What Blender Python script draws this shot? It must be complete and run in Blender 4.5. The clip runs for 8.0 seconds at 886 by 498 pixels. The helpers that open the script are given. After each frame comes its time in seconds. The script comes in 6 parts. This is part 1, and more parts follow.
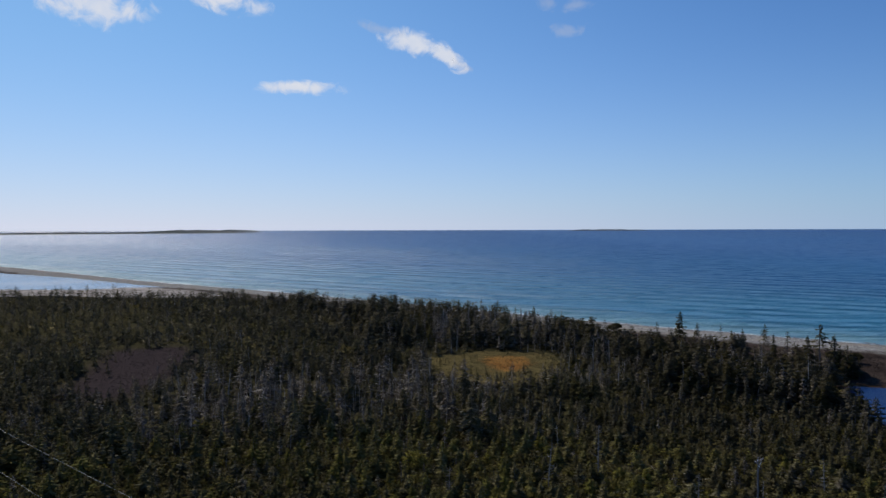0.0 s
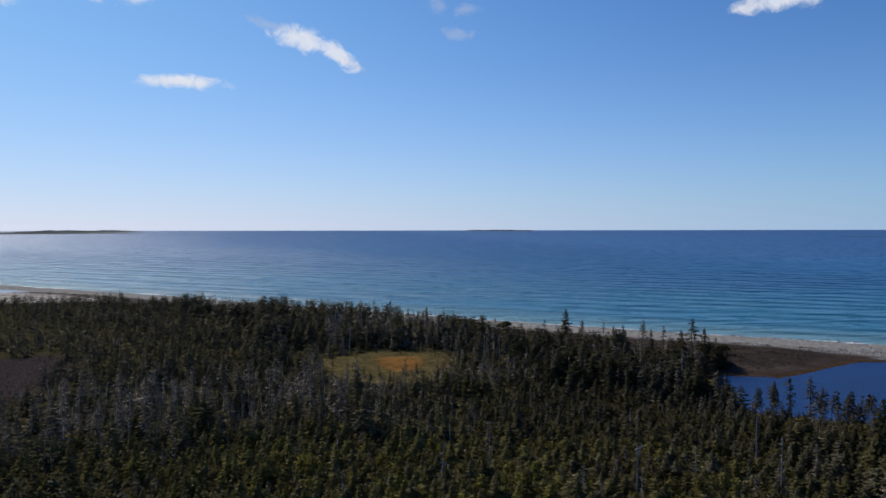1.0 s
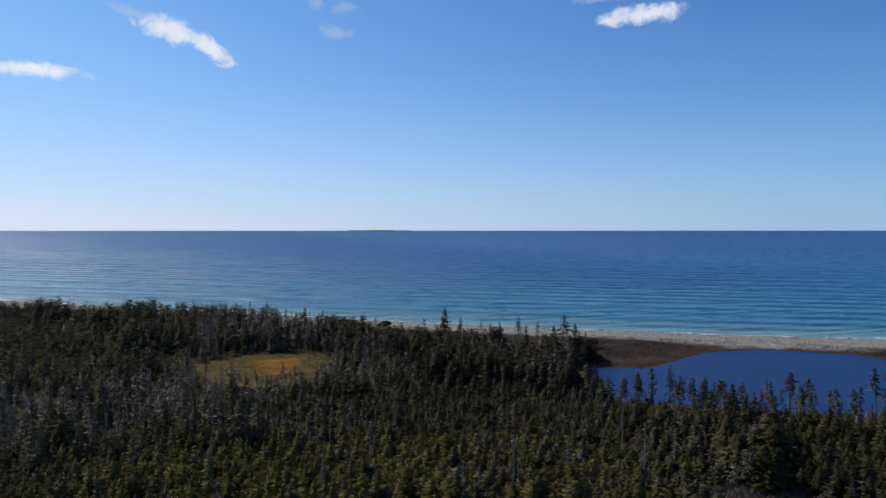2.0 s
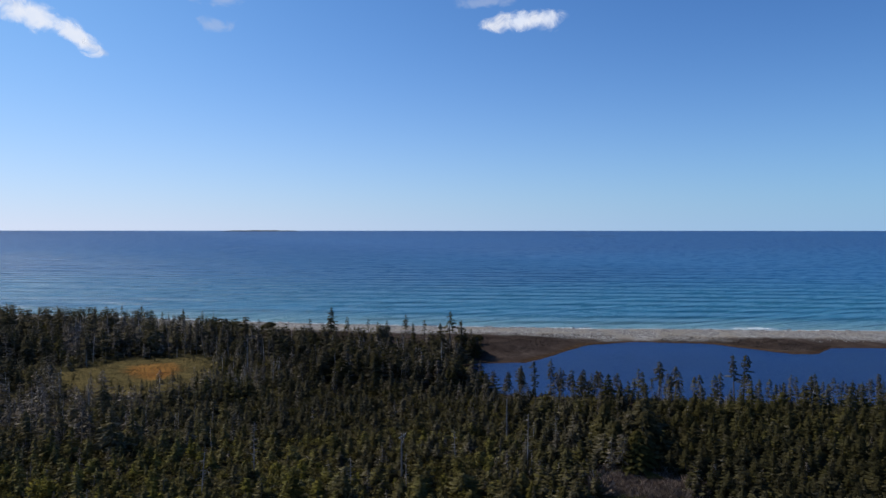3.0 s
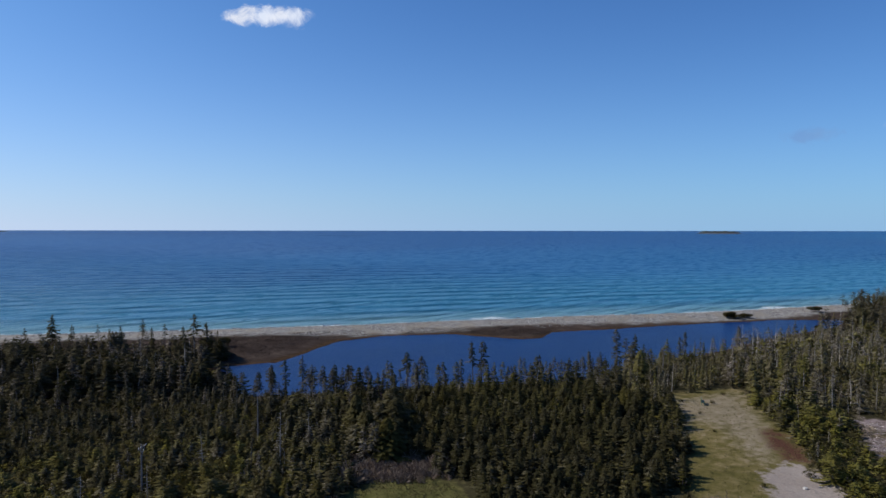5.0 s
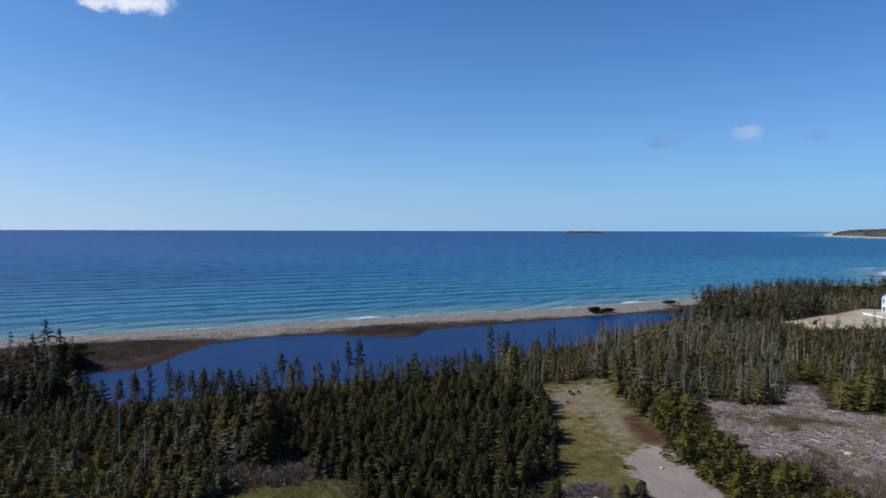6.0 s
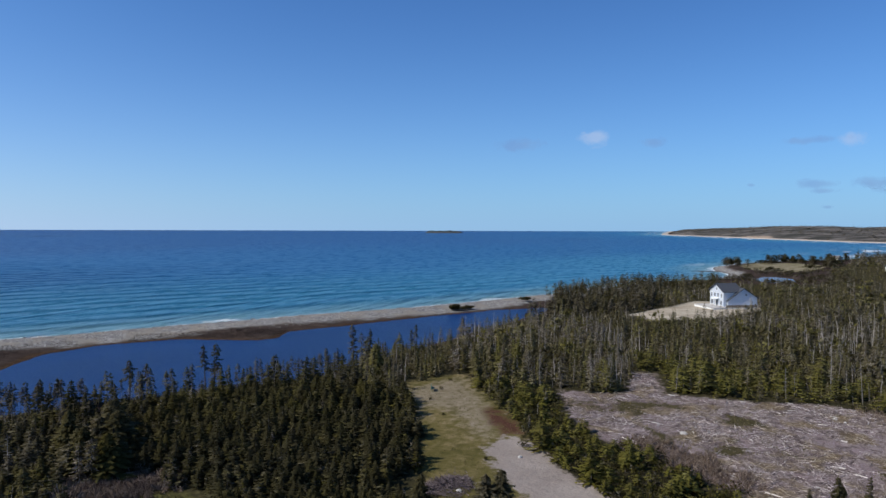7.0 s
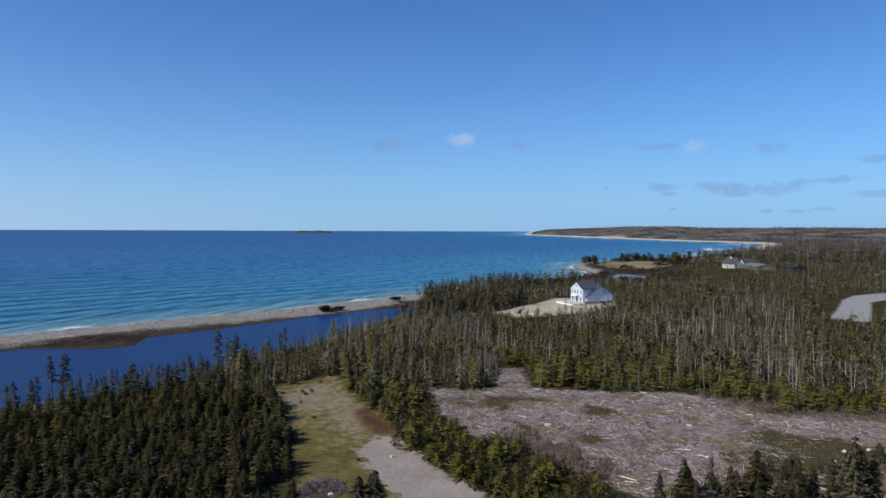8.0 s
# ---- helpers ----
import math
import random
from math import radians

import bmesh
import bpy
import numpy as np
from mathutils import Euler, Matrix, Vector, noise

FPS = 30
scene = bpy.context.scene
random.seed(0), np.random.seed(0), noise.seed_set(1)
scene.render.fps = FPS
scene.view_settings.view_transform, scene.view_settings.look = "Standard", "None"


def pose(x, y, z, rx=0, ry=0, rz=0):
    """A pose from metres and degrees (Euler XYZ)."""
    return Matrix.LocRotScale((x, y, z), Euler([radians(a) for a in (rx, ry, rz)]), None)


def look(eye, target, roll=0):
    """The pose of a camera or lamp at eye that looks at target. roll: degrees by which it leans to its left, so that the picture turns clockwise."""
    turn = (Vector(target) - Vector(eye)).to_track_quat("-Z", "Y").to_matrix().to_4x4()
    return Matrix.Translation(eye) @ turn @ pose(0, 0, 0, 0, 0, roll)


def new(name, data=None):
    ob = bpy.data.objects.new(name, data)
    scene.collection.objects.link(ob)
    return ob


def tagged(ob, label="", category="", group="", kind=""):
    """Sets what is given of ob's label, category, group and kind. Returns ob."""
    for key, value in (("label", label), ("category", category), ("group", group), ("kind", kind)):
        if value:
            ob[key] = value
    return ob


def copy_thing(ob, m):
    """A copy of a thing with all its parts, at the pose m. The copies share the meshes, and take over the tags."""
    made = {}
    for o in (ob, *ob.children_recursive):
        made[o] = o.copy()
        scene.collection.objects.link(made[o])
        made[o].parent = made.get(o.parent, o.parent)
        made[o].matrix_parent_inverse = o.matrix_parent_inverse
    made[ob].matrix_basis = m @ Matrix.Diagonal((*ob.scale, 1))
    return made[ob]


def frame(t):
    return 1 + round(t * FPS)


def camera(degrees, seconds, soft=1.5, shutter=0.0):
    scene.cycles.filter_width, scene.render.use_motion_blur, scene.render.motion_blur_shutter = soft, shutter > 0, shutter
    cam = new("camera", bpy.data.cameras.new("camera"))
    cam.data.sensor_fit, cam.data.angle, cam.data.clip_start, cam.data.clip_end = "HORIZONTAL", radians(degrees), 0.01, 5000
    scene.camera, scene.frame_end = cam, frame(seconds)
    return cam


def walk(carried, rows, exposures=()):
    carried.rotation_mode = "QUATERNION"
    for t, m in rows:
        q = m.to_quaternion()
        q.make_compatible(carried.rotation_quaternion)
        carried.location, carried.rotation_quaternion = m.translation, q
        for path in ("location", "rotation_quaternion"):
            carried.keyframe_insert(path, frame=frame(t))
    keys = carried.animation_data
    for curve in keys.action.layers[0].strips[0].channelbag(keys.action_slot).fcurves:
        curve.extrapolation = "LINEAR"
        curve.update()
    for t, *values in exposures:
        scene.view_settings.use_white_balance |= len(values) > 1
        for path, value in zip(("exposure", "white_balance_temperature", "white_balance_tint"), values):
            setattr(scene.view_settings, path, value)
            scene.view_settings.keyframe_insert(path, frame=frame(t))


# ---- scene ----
# ---------------------------------------------------------------- camera
cam = camera(63.82, 8.0)
walk(cam, [
    (0.0, pose(0.00, 0.00, 32.00, 88.12, 0.15, -0.00)),
    (0.5, pose(0.01, -0.03, 32.00, 88.13, 0.10, -4.11)),
    (1.0, pose(-0.01, -0.07, 31.96, 88.14, 0.08, -8.64)),
    (1.5, pose(-0.03, -0.10, 31.89, 88.15, 0.05, -13.65)),
    (3.0, pose(-0.08, -0.21, 31.44, 88.17, -0.02, -27.42)),
    (3.5, pose(-0.16, -0.24, 31.31, 88.16, 0.01, -32.43)),
    (4.0, pose(-0.27, -0.27, 31.17, 88.17, -0.00, -37.17)),
    (5.5, pose(-0.54, -0.36, 30.70, 88.18, -0.09, -52.56)),
    (6.0, pose(-0.62, -0.36, 30.56, 88.19, -0.12, -57.44)),
    (6.5, pose(-0.71, -0.30, 30.46, 88.19, -0.11, -62.77)),
    (7.0, pose(-0.79, -0.24, 30.45, 88.19, -0.14, -68.57)),
    (7.5, pose(-0.89, -0.19, 30.49, 88.22, -0.17, -73.97)),
    (8.0, pose(-1.00, -0.16, 30.54, 88.22, -0.19, -79.01))], [(0.0, -0.32), (1.5, -0.16), (4.0, -0.06), (8.0, 0.03)])

# ---------------------------------------------------------------- sky and sun
SUN_AZ, SUN_EL = -37.0, 42.0        # degrees: azimuth from +Y towards +X, elevation
world = bpy.data.worlds.new("sky")
scene.world = world
world.use_nodes = True
wn, wl = world.node_tree.nodes, world.node_tree.links
sky = wn.new("ShaderNodeTexSky")
sky.sky_type = "NISHITA"
sky.sun_disc = False
sky.sun_elevation, sky.sun_rotation = radians(SUN_EL), radians(SUN_AZ)
sky.altitude = 1200
sky.air_density, sky.dust_density, sky.ozone_density = 1.0, 0.35, 4.0
# a deep, clear blue over the whole sky
balance = wn.new("ShaderNodeMix")
balance.data_type, balance.blend_type = "RGBA", "MULTIPLY"
balance.inputs["Factor"].default_value = 1.0
balance.inputs[7].default_value = (0.51, 0.88, 1.30, 1)
wl.new(sky.outputs[0], balance.inputs[6])


def sky_math(op, a, b=0.0):
    n = wn.new("ShaderNodeMath")
    n.operation, n.use_clamp = op, op == "MULTIPLY_ADD"
    for s, v in zip(n.inputs, (a, b)):
        if isinstance(v, float):
            s.default_value = v
        else:
            wl.new(v, s)
    return n.outputs[0]


def sky_mix(f, a, b):
    n = wn.new("ShaderNodeMix")
    n.data_type = "RGBA"
    for s, v in ((n.inputs["Factor"], f), (n.inputs[6], a), (n.inputs[7], b)):
        if isinstance(v, tuple):
            s.default_value = (*(c / SKY for c in v), 1)
        else:
            wl.new(v, s)
    return n.outputs[2]


# sea haze: pale along the horizon, whitest under the sun, bluer away from it
SKY = 0.096
way = wn.new("ShaderNodeTexCoord").outputs["Generated"]
xyz = wn.new("ShaderNodeSeparateXYZ")
wl.new(way, xyz.inputs[0])
dot = wn.new("ShaderNodeVectorMath")
dot.operation = "DOT_PRODUCT"
wl.new(way, dot.inputs[0])
dot.inputs[1].default_value = (math.sin(radians(SUN_AZ)), math.cos(radians(SUN_AZ)), 0)
toward = sky_math("POWER", sky_math("ADD", sky_math("MULTIPLY", sky_math("MAXIMUM", dot.outputs["Value"], -1.0), 0.5), 0.5), 3.0)
low = sky_math("POWER", sky_math("MAXIMUM", sky_math("SUBTRACT", 1.0, sky_math("MAXIMUM", xyz.outputs[2], 0.0)), 0.0), 9.0)
haze = sky_mix(toward, (0.27, 0.49, 0.77), (0.86, 0.88, 1.04))
veil = sky_mix(sky_math("MULTIPLY", sky_math("POWER", toward, 2.0), 0.52), balance.outputs[2], (0.36, 0.72, 1.06))
wl.new(sky_mix(sky_math("MULTIPLY", low, 0.9), veil, haze), wn["Background"].inputs[0])
wn["Background"].inputs[1].default_value = 0.096
sun = new("sun", bpy.data.lights.new("sun", "SUN"))
sun.data.energy, sun.data.angle, sun.data.color = 4.1, radians(0.55), (1.0, 0.94, 0.84)
_a, _e = radians(SUN_AZ), radians(SUN_EL)
SUN_DIR = Vector((math.sin(_a) * math.cos(_e), math.cos(_a) * math.cos(_e), math.sin(_e)))
sun.matrix_world = look(SUN_DIR * 200, (0, 0, 0))

# ---------------------------------------------------------------- plan of the place (metres)
# the sea's edge, from the far bar in the north-west along the beach, the point and the far bay
COAST = [(-6500, 1500), (-1500, 1050), (-700, 800), (-352, 565), (-272, 500), (-213, 448), (-154, 398), (-77, 342),
         (-44, 313), (1, 279), (48, 237), (91, 205), (134, 175), (167, 156), (203, 134), (246, 105), (319, 69),
         (400, 40), (425, 18), (440, 3), (470, -3), (500, -4), (525, 3), (562, 8), (600, 0), (652, -20), (690, -45), (735, -92), (790, -122), (960, -190), (1125, -252),
         (1350, -325), (1500, -345), (1694, -230), (2058, -81), (2450, 70), (2822, 216), (3600, 268), (6500, 400)]
LAND = COAST + [(6500, -6500), (-6500, -6500)]
POND = [(79, 138), (90, 133.5), (103, 138.5), (118, 146.5), (132, 144), (148, 133), (151, 121.5), (154, 112.5), (159.5, 110.5),
        (170.5, 113), (193, 102), (220, 88), (243, 75), (257, 60), (240, 57), (214, 62), (183, 66), (156, 70),
        (135, 73), (119, 75), (104, 85), (88, 96), (70, 110), (70, 125)]
LAGOON = [(-140, 366), (-168, 388), (-232, 440), (-298, 482), (-410, 550), (-620, 640), (-640, 420), (-330, 350),
          (-260, 352), (-215, 346), (-175, 348), (-165, 364)]
INLET = [(474, -24), (470, -38), (446, -39), (422, -35), (420, -22), (446, -18)]
BOG = [(-4, 149), (7, 160), (22, 158), (25, 145), (19, 129), (10, 124), (0, 130)]
BARREN = [(-63, 112), (-69, 139), (-75, 160), (-60, 165), (-50, 148), (-50, 130), (-51, 113)]
FIELD = [(106, 50), (116, 46), (119, 42), (106, 34.5), (97, 27.8), (85, 22), (77, 16.8), (68, 9.5), (60, 3.5), (52, -1), (50, 16), (60, 23), (66, 27), (69, 30),
         (74, 33), (86, 38), (97, 44)]
TRACK = [(87, 25), (85, 22), (77.5, 16.8), (70.5, 10.2), (60, 2.5), (54, 4), (60, 11), (66, 17), (73, 22.5), (80, 26)]
CUT = [(112, 24), (114, 13), (131, 15), (132, 11), (115, 8), (114, -5), (117, -15), (113, -22), (106, -27), (107, -48),
       (92, -52), (70, -36), (68, -16), (72, -6), (78, 0), (84, 6), (88, 13), (97, 19)]
YARD = [(55, 20), (60, 30), (69, 31), (73, 26), (66, 18), (58, 12)]
LAWN = [(45, 54.5), (49.5, 54.8), (54, 51.2), (54.5, 48), (49, 41), (42, 36), (34, 43)]
BRUSH = [(46.5, 57.5), (49.5, 54.8), (54.5, 51.2), (57.5, 53), (56, 58), (50.5, 61)]
LOT = [(224, 27), (252, 16), (276, 9), (276, -4), (264, -12), (252, -12), (233, -5), (215, 7), (208, 17)]
ROAD = [(226, -72), (252, -83), (284, -95), (302, -105), (317, -121), (319, -128), (293, -118), (289, -111), (277, -102), (249, -92), (218, -80)]
POINT = [(507, -22), (585, -10), (630, -34), (632, -56), (560, -70), (505, -50)]
SCAR = [(1980, -78), (2075, -60), (2200, -20), (2230, -60), (2100, -125), (2000, -120)]
# the far edge of the closed forest in the north, short of the dunes
SHORE_WOOD = [(-330, 292), (-196, 272), (-158, 288), (-128, 292), (-98, 300), (-64, 286), (-38, 262), (-14, 242), (11, 222), (21, 201), (31, 185),
              (44, 167), (63, 157), (80, 148), (82, 144), (76, 140), (69, 132), (62, 118), (62, 106), (82, 92), (100, 81), (117, 70),
              (135, 70), (156, 67), (183, 63), (214, 59), (240, 53), (262, 55), (300, 66), (330, 60), (390, 34), (408, 8), (384, -8), (386, -44),
              (440, -58), (515, -66), (570, -82), (640, -98), (700, -112), (770, -140), (960, -215), (1125, -280), (1350, -355), (1510, -372),
              (1700, -262), (2060, -115), (2800, 180), (6500, 330), (6500, -6500), (-6500, -6500), (-6500, 292)]


def sdf(px, py, poly):
    """Signed distance to a closed outline, positive inside."""
    px, py = np.asarray(px, float), np.asarray(py, float)
    best, inside = np.full(px.shape, 1e18), np.zeros(px.shape, bool)
    for (ax, ay), (bx, by) in zip(poly, poly[1:] + poly[:1]):
        ex, ey = bx - ax, by - ay
        u = np.clip(((px - ax) * ex + (py - ay) * ey) / (ex * ex + ey * ey), 0, 1)
        best = np.minimum(best, (px - ax - u * ex) ** 2 + (py - ay - u * ey) ** 2)
        cross = (ay > py) != (by > py)
        with np.errstate(divide="ignore", invalid="ignore"):
            inside ^= cross & (px < ax + (py - ay) * ex / (ey if ey else 1e-9))
    return np.where(inside, 1, -1) * np.sqrt(best)


def wobble(x, y, size, seed=0.0):
    """A smooth, cheap pattern of hills between about -1 and 1."""
    x, y = np.asarray(x) / size, np.asarray(y) / size
    return (np.sin(1.7 * x + 0.9 * y + seed) + np.sin(-0.8 * x + 2.1 * y + 2.3 * seed + 1)
            + np.sin(2.9 * x - 1.3 * y + 0.7 * seed + 4) * 0.6 + np.sin(1.1 * x + 3.7 * y + seed * 1.9) * 0.5) / 3.1


def step(a, b, v):
    u = np.clip((v - a) / (b - a), 0, 1)
    return u * u * (3 - 2 * u)


POND_Z, LAGOON_Z = 0.5, 0.25
GREENS = ([(105, 16), (111, 10), (107, 5), (99, 11)], [(93, 9), (96, 8), (90, 3), (91, -3), (87, -4), (88, 3)], [(92, -14), (98, -27), (92, -36), (82, -31), (82, -18)],
          [(101, 2), (105, -1), (103, -6), (99, -3)])


def height(x, y):
    """The ground's height."""
    x, y = np.asarray(x, float), np.asarray(y, float)
    d = sdf(x, y, LAND) + wobble(x, y, 14) * 1.2
    far = np.hypot(x, y)
    z = np.where(d < 0, np.maximum(0.06 * d, -4), 0)
    z = z + 1.7 * step(0, 13, d) + 0.5 * step(30, 60, d) + 1.8 * step(45, 110, d)
    z = z + step(20, 90, d) * (wobble(x, y, 38, 2) * 0.5 + wobble(x, y, 9, 5) * 0.12)
    z = z + step(60, 500, d) * step(700, 3200, far) * (13 + 8 * wobble(x, y, 420, 1) + 4 * wobble(x, y, 150, 3))
    z = z + step(12, 110, d) * step(1500, 2200, x) * (9 + 4 * wobble(x, y, 260, 6))
    for poly, level in ((POND, POND_Z), (LAGOON, LAGOON_Z), (INLET, 0.2)):
        p = sdf(x, y, poly) + wobble(x, y, 7, 8) * 0.9
        z = np.minimum(z, level + np.where(p > 0, np.maximum(-0.15 * p, -1.2), np.where(-p < 6, -p * 0.06, 0.36 + (-p - 6) * 0.16)))
    return z


def mossy(x, y):
    """How green the cleared ground is."""
    near = np.max([sdf(x, y, p) for p in GREENS], axis=0) + wobble(x, y, 2.2, 4) * 2.2 + wobble(x, y, 0.9, 7) * 0.9
    return wobble(x, y, 6.5, 9) * 0.62 + 0.75 * step(-1.5, 1.5, near)


def mesh_np(name, verts, faces, material=None, attrs=(), smooth=False):
    """A mesh out of arrays: verts (n, 3), faces (m, 3) or (m, 4)."""
    me = bpy.data.meshes.new(name)
    verts, faces = np.asarray(verts, np.float32), np.asarray(faces, np.int32)
    n, k = faces.shape
    me.vertices.add(len(verts))
    me.vertices.foreach_set("co", verts.ravel())
    me.loops.add(n * k)
    me.loops.foreach_set("vertex_index", faces.ravel())
    me.polygons.add(n)
    me.polygons.foreach_set("loop_start", np.arange(0, n * k, k, dtype=np.int32))
    me.polygons.foreach_set("use_smooth", np.full(n, smooth, dtype=bool))
    me.update(calc_edges=True)
    for key, values in attrs:
        values = np.asarray(values, np.float32)
        if values.ndim == 2:
            me.attributes.new(key, "FLOAT_VECTOR", "POINT").data.foreach_set("vector", values.ravel())
        else:
            me.attributes.new(key, "FLOAT", "POINT").data.foreach_set("value", values)
    if material:
        me.materials.append(material)
    return me


def sheet(xs, ys):
    gx, gy = np.meshgrid(xs, ys)
    w, h = len(xs), len(ys)
    i = (np.arange(h - 1)[:, None] * w + np.arange(w - 1)[None, :]).ravel()
    return gx.ravel(), gy.ravel(), np.stack([i, i + 1, i + w + 1, i + w], 1)

# ---------------------------------------------------------------- materials
class Mat:
    """A node material, built up call by call."""

    def __init__(self, name, rough=0.9, spec=0.25, metal=0.0):
        self.m = bpy.data.materials.new(name)
        self.m.use_nodes = True
        self.n, self.l = self.m.node_tree.nodes, self.m.node_tree.links
        self.b = self.n["Principled BSDF"]
        self.b.inputs["Roughness"].default_value = rough
        self.b.inputs["Specular IOR Level"].default_value = spec
        self.b.inputs["Metallic"].default_value = metal
        self.p = self.n.new("ShaderNodeNewGeometry").outputs["Position"]

    def put(self, socket, value):
        if isinstance(value, bpy.types.NodeSocket):
            self.l.new(value, socket)
        elif isinstance(value, (tuple, list)) and len(value) == 3 and socket.type == "RGBA":
            socket.default_value = (*value, 1)
        else:
            socket.default_value = value

    def attr(self, key):
        a = self.n.new("ShaderNodeAttribute")
        a.attribute_name = key
        return a.outputs["Fac"]

    def rand(self):
        return self.n.new("ShaderNodeObjectInfo").outputs["Random"]

    def island(self):
        return self.n.new("ShaderNodeNewGeometry").outputs["Random Per Island"]

    def noise(self, scale, detail=4.0, rough=0.55, at=None, warp=0.0):
        t = self.n.new("ShaderNodeTexNoise")
        self.put(t.inputs["Vector"], self.p if at is None else at)
        t.inputs["Scale"].default_value, t.inputs["Detail"].default_value = scale, detail
        t.inputs["Roughness"].default_value, t.inputs["Distortion"].default_value = rough, warp
        return t.outputs["Fac"]

    def voronoi(self, scale, at=None, out="Distance"):
        t = self.n.new("ShaderNodeTexVoronoi")
        self.put(t.inputs["Vector"], self.p if at is None else at)
        t.inputs["Scale"].default_value = scale
        return t.outputs[out]

    def math(self, op, a, b=0.0, c=0.0):
        t = self.n.new("ShaderNodeMath")
        t.operation = op
        for s, v in zip(t.inputs, (a, b, c)):
            self.put(s, v)
        return t.outputs[0]

    def turn(self, angle, scale=(1, 1, 1)):
        """The position, turned about z and stretched."""
        t = self.n.new("ShaderNodeMapping")
        self.put(t.inputs["Vector"], self.p)
        t.inputs["Rotation"].default_value, t.inputs["Scale"].default_value = (0, 0, radians(angle)), scale
        return t.outputs[0]

    def mask(self, v, lo, hi):
        t = self.n.new("ShaderNodeMapRange")
        t.interpolation_type = "SMOOTHSTEP"
        self.put(t.inputs["Value"], v)
        t.inputs["From Min"].default_value, t.inputs["From Max"].default_value = lo, hi
        return t.outputs[0]

    def ramp(self, v, stops):
        t = self.n.new("ShaderNodeValToRGB")
        self.put(t.inputs[0], v)
        e = t.color_ramp.elements
        while len(e) < len(stops):
            e.new(0.5)
        for el, (pos, col) in zip(e, stops):
            el.position, el.color = pos, (*col, 1)
        return t.outputs[0]

    def mix(self, f, a, b):
        t = self.n.new("ShaderNodeMix")
        t.data_type = "RGBA"
        self.put(t.inputs["Factor"], f)
        self.put(t.inputs[6], a)
        self.put(t.inputs[7], b)
        return t.outputs[2]

    def bump(self, h, distance=1.0, strength=1.0):
        t = self.n.new("ShaderNodeBump")
        self.put(t.inputs["Height"], h)
        t.inputs["Distance"].default_value, t.inputs["Strength"].default_value = distance, strength
        self.l.new(t.outputs[0], self.b.inputs["Normal"])
        return self

    def color(self, c):
        self.put(self.b.inputs["Base Color"], c)
        return self


def plain(name, c, rough=0.8, spec=0.25, vary=0.25, scale=3.0, metal=0.0, bump=0.0):
    """A surface with mottling at two scales."""
    k = Mat(name, rough, spec, metal)
    f = k.math("ADD", k.math("MULTIPLY", k.noise(scale), 0.6), k.math("MULTIPLY", k.noise(scale * 9, 2), 0.4))
    lo, hi = tuple(v * (1 - vary) for v in c), tuple(min(1, v * (1 + vary)) for v in c)
    k.color(k.ramp(f, [(0.3, lo), (0.7, hi)]))
    if bump:
        k.bump(k.noise(scale * 12, 3), bump, 0.6)
    return k.m


